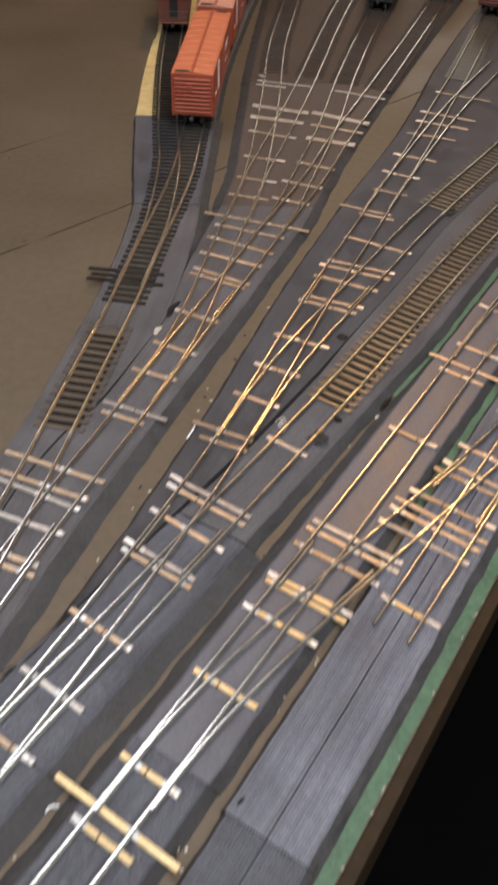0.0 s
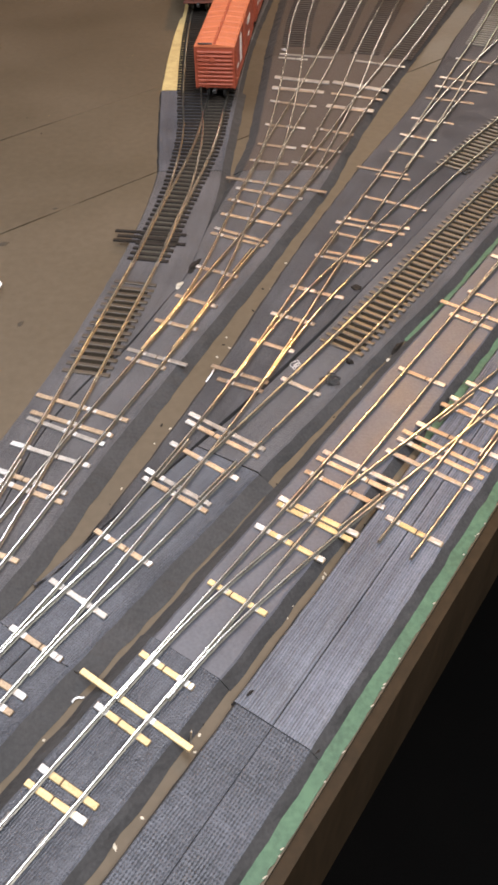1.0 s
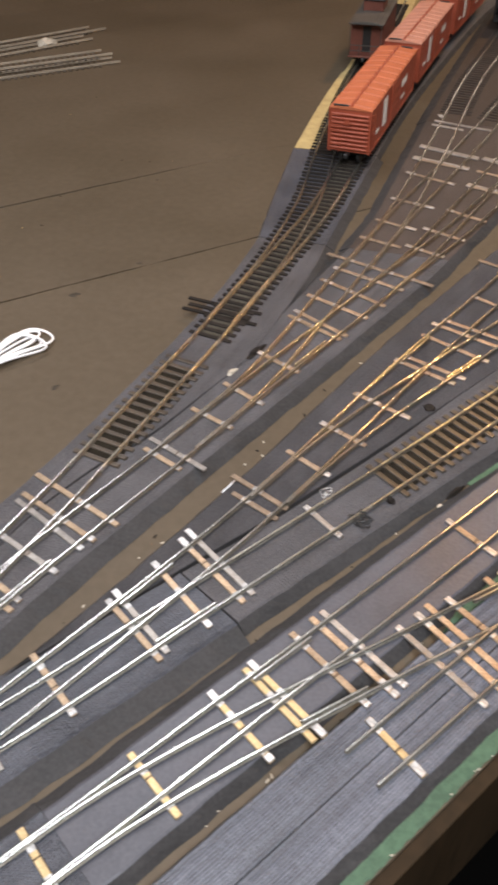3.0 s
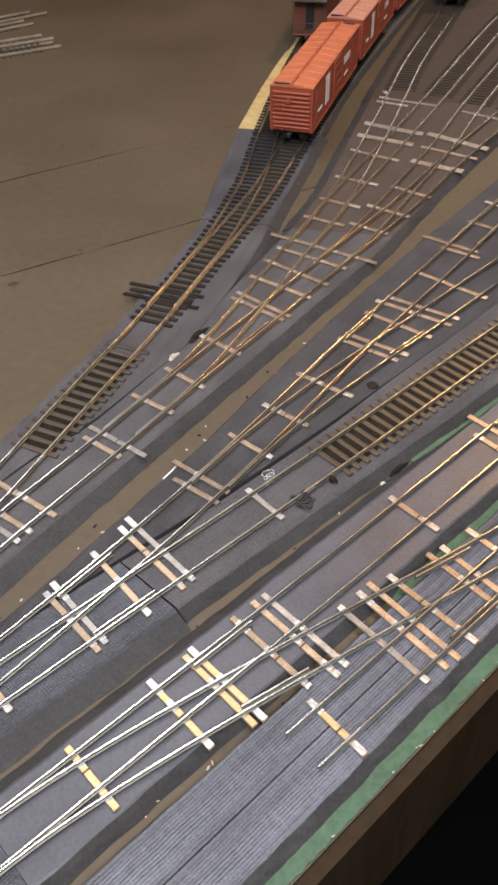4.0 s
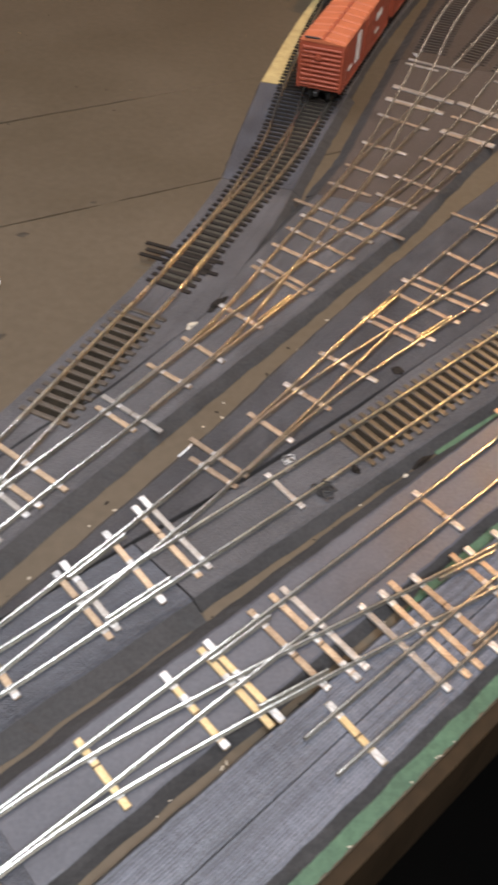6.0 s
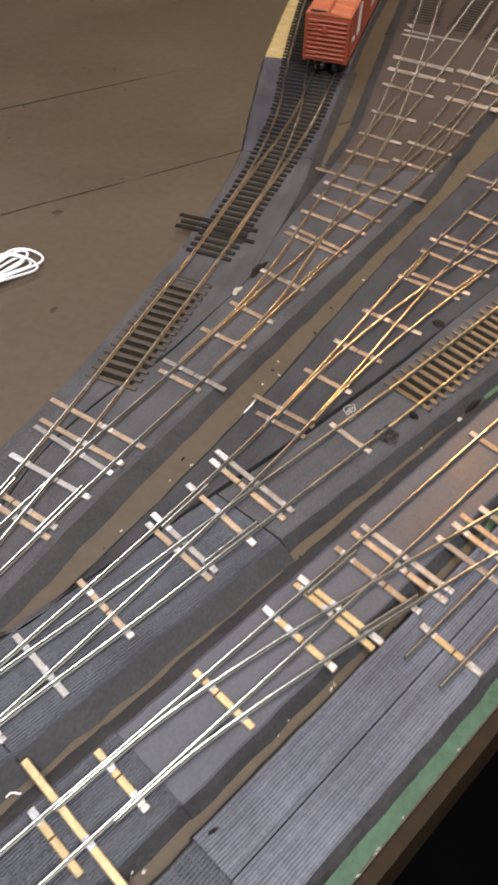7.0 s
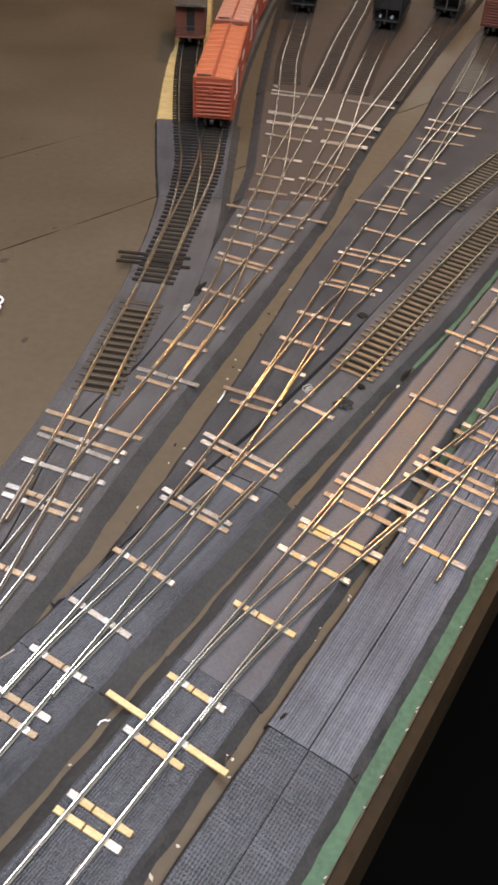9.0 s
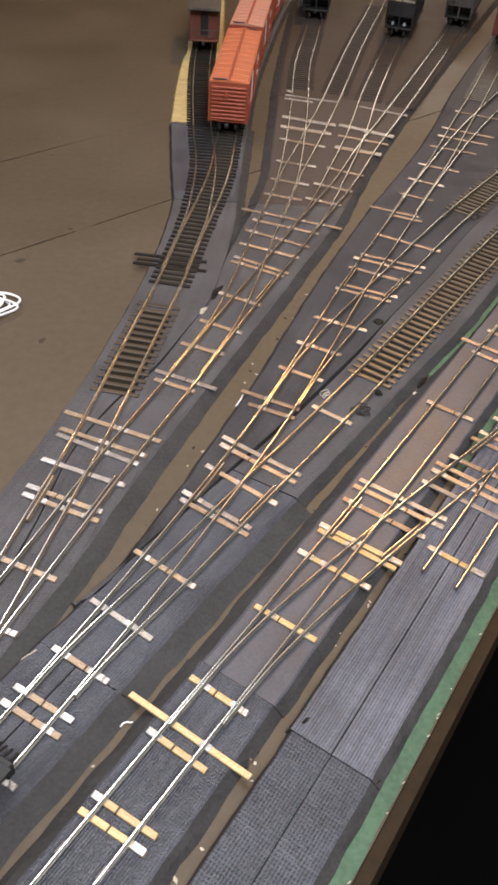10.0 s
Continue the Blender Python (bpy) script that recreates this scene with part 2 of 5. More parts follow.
M_LOOSE = material("pale_loose_rail", (0.46, 0.39, 0.30), (0.32, 0.26, 0.19), rough=0.45, metal=0.5, grain=900, blot=60, bump=0.0, spread=0.08)
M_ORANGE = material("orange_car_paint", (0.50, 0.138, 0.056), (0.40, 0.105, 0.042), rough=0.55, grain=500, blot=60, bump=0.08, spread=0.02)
# sides and ends of the orange cars, darker than their roofs
M_ORANGEDK = material("dark_orange_car_sides", (0.36, 0.075, 0.034), (0.27, 0.052, 0.024), rough=0.42, grain=500, blot=60, bump=0.08, spread=0.02)
M_PINK = material("faded_pink_roof", (0.52, 0.23, 0.155), (0.43, 0.185, 0.12), rough=0.5, grain=500, blot=60, bump=0.08, spread=0.02)
M_OXIDE = material("brown_oxide_paint", (0.16, 0.05, 0.03), (0.11, 0.032, 0.02), rough=0.5, grain=500, blot=60, bump=0.08, spread=0.02)
M_BLACK = material("black_car_paint", (0.022, 0.020, 0.019), (0.012, 0.011, 0.010), rough=0.42, grain=500, blot=80, bump=0.1, spread=0.05)
M_ROOFGREY = material("weathered_grey_roof", (0.085, 0.072, 0.060), (0.040, 0.034, 0.028), rough=0.6, grain=500, blot=60, bump=0.1)
M_WHITE = material("white_lettering", (0.74, 0.69, 0.63), (0.58, 0.52, 0.46), rough=0.5, bump=0)
M_WIRE = material("white_wire_insulation", (0.93, 0.90, 0.89), (0.88, 0.85, 0.83), rough=0.35, grain=300, blot=60, bump=0.05)
M_DARKWIRE = material("black_feeder_wire", (0.03, 0.027, 0.025), (0.018, 0.016, 0.015), rough=0.4, bump=0)
M_LENS = material("clear_lamp_lens", (0.30, 0.33, 0.36), (0.22, 0.24, 0.27), rough=0.12, bump=0)


# ---- helpers of this scene ----
def part(name, bm, mat, parent=None, label=""):
    me = bpy.data.meshes.new(name)
    bm.normal_update()
    bm.to_mesh(me)
    bm.free()
    for m in mat if isinstance(mat, (list, tuple)) else (mat,):
        me.materials.append(m)
    ob = new(name, me)
    ob.parent = parent
    if label:
        tagged(ob, label)
    return ob


def piece(name, me, parent, m):
    """A further object on a mesh that already exists."""
    ob = new(name, me)
    ob.parent = parent
    ob.matrix_basis = m
    return ob


def thing(name, label, category, place=(0, 0, 0), turn=0.0, group="", kind=""):
    ob = new(name)
    ob.empty_display_size = 0.02
    ob.matrix_basis = pose(*place, 0, 0, turn)
    return tagged(ob, label, category, group, kind)


def box(bm, x0, x1, y0, y1, z0, z1, bevel=0.0, mat=0):
    made = bmesh.ops.create_cube(bm, size=1.0, matrix=Matrix.LocRotScale(((x0 + x1) / 2, (y0 + y1) / 2, (z0 + z1) / 2), None, (x1 - x0, y1 - y0, z1 - z0)))
    faces = {f for v in made["verts"] for f in v.link_faces}
    for f in faces:
        f.material_index = mat
    if bevel:
        edges = list({e for v in made["verts"] for e in v.link_edges})
        out = bmesh.ops.bevel(bm, geom=edges, offset=bevel, segments=1, affect="EDGES", profile=0.5)
        for f in out["faces"]:
            f.material_index = mat
    return bm


def rod(bm, a, b, r, seg=8, r2=None):
    a, b = Vector(a), Vector(b)
    m = Matrix.Translation((a + b) / 2) @ (b - a).to_track_quat("Z", "Y").to_matrix().to_4x4()
    bmesh.ops.create_cone(bm, cap_ends=True, segments=seg, radius1=r, radius2=r if r2 is None else r2, depth=(b - a).length, matrix=m)
    return bm


def spline(points, step=0.002):
    """A smooth line through the points of a plan."""
    p = np.array(points, float)
    p = np.vstack([2 * p[0] - p[1], p, 2 * p[-1] - p[-2]])
    out = []
    for i in range(1, len(p) - 2):
        n = max(2, int(np.linalg.norm(p[i + 1] - p[i]) / step))
        a, b, c, d = p[i - 1:i + 3]
        for k in range(n):
            t = k / n
            out.append(0.5 * (2 * b + (c - a) * t + (2 * a - 5 * b + 4 * c - d) * t * t + (3 * b - a - 3 * c + d) * t ** 3))
    out.append(p[-2])
    return np.array(out)


def tangents(s):
    t = np.gradient(s, axis=0)
    return t / np.linalg.norm(t, axis=1)[:, None]


def lengths(s):
    return np.r_[0, np.cumsum(np.linalg.norm(np.diff(s, axis=0), axis=1))]


# ---- the table's right edge: along and outward directions ----
CORNER, ALONG, OUT = Vector((0.011, 0.117)), Vector((0.559, 0.829)), Vector((0.829, -0.559))


def edge(s, o):
    """A place in the plan, s along the table's edge and o outward from it."""
    return CORNER + ALONG * s + OUT * o


# ---- room ----
def slab(name, x0, x1, y0, y1, z0, z1, mat):
    return tagged(part(name, box(bmesh.new(), x0, x1, y0, y1, z0, z1), mat), kind="structure")


tagged(slab("floor", -2.6, 2.6, -2.2, 3.6, FLOOR - 0.1, FLOOR, M_FLOOR), "floor painted near-black for the shadow below the table", "floor")
tagged(slab("ceiling", -2.6, 2.6, -2.2, 3.6, CEILING, CEILING + 0.1, M_CEIL), "plain basement ceiling", "ceiling")
tagged(slab("wall_north", -2.6, 2.6, 3.5, 3.6, FLOOR, CEILING, M_WALL), "plain painted basement wall", "wall")
tagged(slab("wall_south", -2.6, 2.6, -2.2, -2.1, FLOOR, CEILING, M_WALL), "plain painted basement wall", "wall")
tagged(slab("wall_west", -2.6, -2.5, -2.1, 3.5, FLOOR, CEILING, M_WALL), "plain painted basement wall", "wall")
tagged(slab("wall_east", 2.5, 2.6, -2.1, 3.5, FLOOR, CEILING, M_WALL), "plain painted basement wall", "wall")

# table top of painted boards, cut off along the right edge
table = thing("table_top", "brown-painted board table top of a model railway", "table top", kind="structure")
GRAIN = Vector((0.745, 0.667))
CROSS = Vector((-0.667, 0.745))
SEAM = Vector((-0.164, 0.582))
for k, (lo, hi) in enumerate(((-1.6, 0.0), (0.0, 0.1445), (0.1445, 0.28), (0.28, 0.42), (0.42, 0.56), (0.56, 0.70), (0.70, 1.5))):
    bm = bmesh.new()
    ways = [-1.6] + [-0.5 + 0.006 * j for j in range(267)] + [2.2]
    def worn(a, e, seed):
        """How far a board's long edge is worn back; the seams further off are filled."""
        if e not in (0.0, 0.1445):
            return 0.00004
        wide = np.interp(a, (-0.02, 0.09, 0.12, 0.20), (0.0011, 0.0007, 0.0002, 0.0001)) if e else np.interp(a, (-0.1, 0.008, 0.016, 0.027, 0.034), (0.0009, 0.0007, 0.0001, 0.0001, 0.0007))
        return float(wide * max(0.1, 1 + 0.8 * noise.noise((a * 30, e * 50, seed)) + 0.5 * noise.noise((a * 140, e * 50, seed))))

    low = [SEAM + GRAIN * a + CROSS * (lo + worn(a, lo, 2)) for a in ways]
    low += [SEAM + GRAIN * a + CROSS * (hi - worn(a, hi, 5)) for a in ways[::-1]]
    verts = [bm.verts.new((*p, TABLE)) for p in low]
    face = bm.faces.new(verts)
    out = bmesh.ops.extrude_face_region(bm, geom=[face])
    bmesh.ops.translate(bm, vec=(0, 0, -0.018), verts=[g for g in out["geom"] if isinstance(g, bmesh.types.BMVert)])
    for point, normal in (((*CORNER, 0), (*OUT, 0)), ((0, 2.4, 0), (0, 1, 0)), ((-1.5, 0, 0), (-1, 0, 0)), ((0, -0.7, 0), (0, -1, 0))):
        cut = bmesh.ops.bisect_plane(bm, geom=bm.verts[:] + bm.edges[:] + bm.faces[:], plane_co=point, plane_no=normal, clear_outer=True)
        rim = [g for g in cut["geom_cut"] if isinstance(g, bmesh.types.BMEdge)]
        if rim:
            bmesh.ops.edgenet_fill(bm, edges=rim)
    bmesh.ops.recalc_face_normals(bm, faces=bm.faces)
    if bm.faces:
        part("board", bm, M_TABLE, table)

# dark brown filler low in the two open seams
for e in (0.0, 0.1445):
    bm = bmesh.new()
    ends = [SEAM + GRAIN * a + CROSS * (e + w) for a, w in ((-1.2, -0.004), (0.42, -0.004), (0.42, 0.004), (-1.2, 0.004))]
    low, top = [[bm.verts.new((*q, z)) for q in ends] for z in (TABLE - 0.006, TABLE - 0.0014)]
    bm.faces.new(top)
    bm.faces.new(low[::-1])
    for i in range(4):
        bm.faces.new((low[i], low[(i + 1) % 4], top[(i + 1) % 4], top[i]))
    part("seam_filler", bm, M_FASCIA, table, "dark brown filler in a seam")

# green sheet along the right side, and the fascia
bm = bmesh.new()
inner = spline([tuple(edge(-0.40, -0.03)), tuple(edge(-0.10, -0.03)), tuple(edge(0.0, -0.035)), (0.022, 0.200), (0.060, 0.255), (0.098, 0.345), (0.112, 0.405), (0.088, 0.436), (0.120, 0.51), (0.28, 0.76), (0.60, 1.2)], 0.0016)
ring = []
for p in inner:
    s = (Vector(p) - CORNER).dot(ALONG)
    q = edge(s, -0.0006 + 0.0006 * noise.noise((s * 60, 0, 0)) + 0.0007 * noise.noise((s * 330, 3, 0)))
    ring.append([bm.verts.new((*c, z)) for c, z in ((p, TABLE + 0.0001), (p, TABLE + 0.0007), (q, TABLE + 0.0007), (q, TABLE + 0.0001))])
for a, b in zip(ring, ring[1:]):
    for i in range(4):
        bm.faces.new((a[i], a[(i + 1) % 4], b[(i + 1) % 4], b[i]))
bmesh.ops.recalc_face_normals(bm, faces=bm.faces)
tagged(part("green_sheet", bm, M_GREEN), "green-painted sheet along the table's edge", "sheet", kind="structure")
bm = bmesh.new()
for s0, s1 in ((-0.5, 0.62), (0.621, 2.0)):
    quad = [edge(s0, 0.0002), edge(s1, 0.0002), edge(s1, 0.0056), edge(s0, 0.0056)]
    top = [bm.verts.new((*q, TABLE - 0.0012)) for q in quad]
    low = [bm.verts.new((*q, TABLE - 0.10)) for q in quad]
    bm.faces.new(top)
    bm.faces.new(low[::-1])
    for i in range(4):
        bm.faces.new((top[i], low[i], low[(i + 1) % 4], top[(i + 1) % 4]))
bmesh.ops.recalc_face_normals(bm, faces=bm.faces)
tagged(part("fascia", bm, M_FASCIA), "dark brown fascia board on the table's edge", "fascia", kind="structure")


# ---- roadbed ----
BED_TOP = -0.0013


def roadbed(label, left, right, mat, top=BED_TOP, slope=0.004, step=0.004, smooth=True, fall=None):
    """A strip of roadbed between two edges given in the plan, with sloping shoulders down to the table."""
    a, b = (spline(e, step) if smooth else np.array(e) for e in (left, right))
    n = max(len(a), len(b), 3)

    def even(s):
        d = lengths(s)
        t = np.linspace(0, d[-1], n)
        return np.stack([np.interp(t, d, s[:, k]) for k in (0, 1)], 1)

    a, b = even(a), even(b)
    slopes, falls = (v if isinstance(v, tuple) else ((0.0, 1.0), (v, v)) for v in (slope, fall or slope))
    ta, tb = tangents(a), tangents(b)
    bm = bmesh.new()
    uv = bm.loops.layers.uv.new("UVMap")
    place, rows, low, lateral = {}, [], set(), 5
    along = lengths((a + b) / 2)
    for i in range(n):
        slope, fall = float(np.interp(a[i][1], *slopes)), float(np.interp(b[i][1], *falls))
        na, nb = np.array((-ta[i][1], ta[i][0])), np.array((tb[i][1], -tb[i][0]))
        ja, jb = min(1.0, slope / 0.003), min(1.0, fall / 0.003)
        wob = 0.0006 * ja * noise.noise((a[i][0] * 90, a[i][1] * 90, 1)), 0.0006 * jb * noise.noise((b[i][0] * 90, b[i][1] * 90, 4))
        aa, bb = a[i] + na * wob[0], b[i] + nb * wob[1]
        wide = np.linalg.norm(bb - aa)
        foot = [0.0009 * k * noise.noise((q[0] * 75, q[1] * 75, s)) for k, q, s in ((ja, a[i], 8), (jb, b[i], 11))]
        hump = [0.0008 * k * noise.noise((q[0] * 130, q[1] * 130, s)) for k, q, s in ((ja, a[i], 14), (jb, b[i], 17))]
        middle = (top + TABLE) / 2
        line = [(aa + na * (slope + foot[0]), TABLE + 0.0002, -slope), (aa + na * slope * 0.58, middle + hump[0], -slope * 0.6), (aa + na * slope * 0.16, top - 0.0005, -slope * 0.3)]
        line += [(aa + (bb - aa) * k / lateral, top, wide * k / lateral) for k in range(lateral + 1)]
        line += [(bb + nb * fall * 0.16, top - 0.0005, wide + fall * 0.3), (bb + nb * fall * 0.58, middle + hump[1], wide + fall * 0.6), (bb + nb * (fall + foot[1]), TABLE + 0.0002, wide + fall)]
        row = []
        for p, z, u in line:
            v = bm.verts.new((p[0], p[1], z))
            place[v] = (u, along[i])
            row.append(v)
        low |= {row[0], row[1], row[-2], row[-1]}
        rows.append(row)
    for r, q in zip(rows, rows[1:]):
        for k in range(len(r) - 1):
            bm.faces.new((r[k], r[k + 1], q[k + 1], q[k]))
    bm.faces.new(rows[0][::-1])
    bm.faces.new(rows[-1])
    for f in bm.faces:
        for loop in f.loops:
            loop[uv].uv = place[loop.vert]
        # shoulder faces take the colour with shade painted in
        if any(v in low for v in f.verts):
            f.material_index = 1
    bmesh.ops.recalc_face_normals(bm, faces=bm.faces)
    return tagged(part("roadbed", bm, (mat, M_SHADED_SHOULDER if mat is not M_TAN else M_TAN)), label, "roadbed", kind="structure")


def edge_strip(label, s0, s1, o0, o1, mat, slope=0.004, top=BED_TOP, fall=None):
    n = max(3, int((s1 - s0) / 0.005))
    rows = [s0 + (s1 - s0) * k / n for k in range(n + 1)]
    return roadbed(label, [tuple(edge(s, o0)) for s in rows], [tuple(edge(s, o1)) for s in rows], mat, slope=slope, smooth=False, top=top, fall=fall)


GREY = "grey foam roadbed strip with sloping shoulders"
edge_strip("ribbed grey roadbed, inner half beside a slit", 0.0371, 0.62, -0.0475, -0.0291, M_BEDA, slope=0.0022, fall=0.0003)
edge_strip("ribbed grey roadbed, outer half at the table's edge", 0.0371, 0.62, -0.0286, -0.0118, M_BEDA, slope=0.0003, fall=0.0058)
edge_strip("studded grey roadbed, darker inner half", -0.40, 0.0369, -0.0465, -0.0290, M_BEDS, slope=0.0022, fall=0.0003, top=BED_TOP - 0.0004)
edge_strip("studded grey roadbed, darker outer half", -0.40, 0.0369, -0.0286, -0.0118, M_BEDS, slope=0.0003, fall=0.0056, top=BED_TOP - 0.0004)
edge_strip("studded dark grey roadbed strip", -0.40, 0.0418, -0.0945, -0.0595, M_BEDL, slope=0.008, fall=0.0058)
edge_strip("smooth grey painted roadbed strip", 0.042, 0.62, -0.0938, -0.059, M_SMOOTH, slope=((0.0, 0.40, 0.46, 1.0), (0.008, 0.008, 0.0035, 0.0035)), fall=0.0058)

SLIT = [(-0.165, 0.139), (-0.102, 0.230), (-0.068, 0.276), (-0.033, 0.323), (0.000, 0.366), (0.046, 0.432), (0.074, 0.476), (0.122, 0.550), (0.172, 0.630), (0.25, 0.735), (0.34, 0.85)]


def aside(line, d):
    s = np.array(line, float)
    t = tangents(s)
    d = d if isinstance(d, list) else [d] * len(s)
    return [tuple(p + g * np.array((q[1], -q[0]))) for p, q, g in zip(s, t, d)]


low_right = [tuple(edge(s, o)) for s, o in ((-0.12, -0.117), (0.0, -0.116), (0.0098, -0.1158))]
mid_right = [tuple(edge(s, o)) for s, o in ((0.0100, -0.1158), (0.07, -0.115), (0.10, -0.114), (0.1495, -0.113))]
top_right = [tuple(edge(s, o)) for s, o in ((0.1505, -0.113), (0.30, -0.108), (0.36, -0.1055), (0.45, -0.1065), (0.62, -0.107))]
LOW_SLIT = [(-0.196, 0.055), (-0.145, 0.1305), (-0.0975, 0.2005)]
roadbed("studded dark grey roadbed, inner half beside a slit", aside([(-0.215, 0.067), (-0.165, 0.139), (-0.1143, 0.2126)], 0.0006), aside(LOW_SLIT, -0.0004), M_BEDL, fall=0.0004)
roadbed("studded dark grey roadbed, outer half beside a slit", aside(LOW_SLIT, 0.0004), low_right, M_BEDL, slope=0.0004, fall=0.0108)
roadbed(GREY, aside([(-0.1142, 0.2128), (-0.102, 0.230), (-0.068, 0.276), (-0.0322, 0.3242)], [0.0006, 0.0006, 0.0008, 0.0012]), mid_right, M_BEDL, fall=0.0108)
roadbed(GREY, aside([(-0.0318, 0.3248)] + SLIT[4:-1], [0.0012, 0.0014, 0.0012, 0.0005, 0.0002, 0.0002, 0.0002]), top_right, M_BED, slope=0.0005, fall=0.0065)
roadbed(GREY, [(-0.1035, 0.2335), (-0.090, 0.2435), (-0.062, 0.300), (-0.043, 0.342), (-0.028, 0.376), (-0.010, 0.418), (0.012, 0.475), (0.041, 0.546), (0.090, 0.656), (0.145, 0.770), (0.182, 0.857), (0.218, 0.951), (0.277, 1.088), (0.37, 1.29)],
        aside([(-0.1015, 0.2320)] + SLIT[2:], [-0.0008, -0.001, -0.0012, -0.0014, -0.0012, -0.0005, -0.0002, -0.0002, -0.0002, -0.0002]), M_BED, fall=0.0005)
SEAM_D = [(-0.150, 0.205), (-0.130, 0.275), (-0.119, 0.332), (-0.100, 0.378), (-0.080, 0.411), (-0.061, 0.457), (-0.047, 0.494), (-0.037, 0.550)]
GAP_D = [0.0005] * 4 + [0.0008] * 2 + [0.0004, 0.0003, 0.0003]
FORK = ((0.0, 0.555, 0.60, 1.0), (0.0004, 0.0004, 0.008, 0.009))     # the two strips part here and show their shoulders
roadbed(GREY, [(-0.205, 0.14), (-0.168, 0.25), (-0.142, 0.323), (-0.123, 0.386), (-0.111, 0.437), (-0.096, 0.509), (-0.085, 0.580), (-0.080, 0.645)],
        aside([(-0.190, 0.115)] + SEAM_D, [-g for g in GAP_D]) + [(-0.0345, 0.575), (-0.0315, 0.61), (-0.029, 0.645)], M_BED, slope=0.0026, fall=FORK)
roadbed(GREY, aside([(-0.190, 0.115)] + SEAM_D, GAP_D) + [(-0.0275, 0.583), (-0.0165, 0.622), (-0.0098, 0.645)],
        [(-0.168, 0.115), (-0.132, 0.203), (-0.109, 0.252), (-0.086, 0.310), (-0.055, 0.380), (-0.007, 0.485), (0.021, 0.549), (0.050, 0.615), (0.061, 0.645)], M_BED, slope=FORK, fall=((0.0, 0.30, 0.45, 1.0), (0.0105, 0.0105, 0.008, 0.008)))
roadbed("blue-grey roadbed under a black plastic turnout", [(-0.080, 0.6456), (-0.086, 0.72), (-0.092, 0.813)], [(-0.029, 0.6456), (-0.026, 0.70), (-0.018, 0.813)], M_BEDL, slope=0.0022, fall=0.008)
roadbed(GREY, [(-0.047, 0.8142), (-0.046, 0.95), (-0.03, 1.10), (0.02, 1.40)], [(-0.018, 0.8142), (-0.009, 0.918), (0.004, 1.02), (0.041, 1.25), (0.078, 1.40)], M_BED)
roadbed("bare tan cork roadbed strip", [(-0.092, 0.8142), (-0.092, 0.92), (-0.089, 1.01), (-0.085, 1.07), (-0.088, 1.40)], [(-0.0485, 0.8142), (-0.0475, 0.95), (-0.045, 1.10), (-0.045, 1.40)], M_TAN, slope=0.002)
roadbed("wide brown-grey roadbed under a ladder of turnouts", [(-0.0098, 0.6452), (0.001, 0.70), (0.008, 0.780), (0.0165, 0.880), (0.018, 0.9045)],
        [(0.0612, 0.6452), (0.096, 0.745), (0.141, 0.857), (0.1605, 0.9045)], M_YARD, slope=0.010, fall=0.0075)
roadbed("wide dull brown roadbed under yard tracks", [(0.018, 0.905), (0.035, 1.064), (0.060, 1.28), (0.08, 1.45)],
        [(0.1607, 0.905), (0.181, 0.952), (0.267, 1.149), (0.40, 1.45)], M_YARDFAR, slope=0.011, fall=0.007)

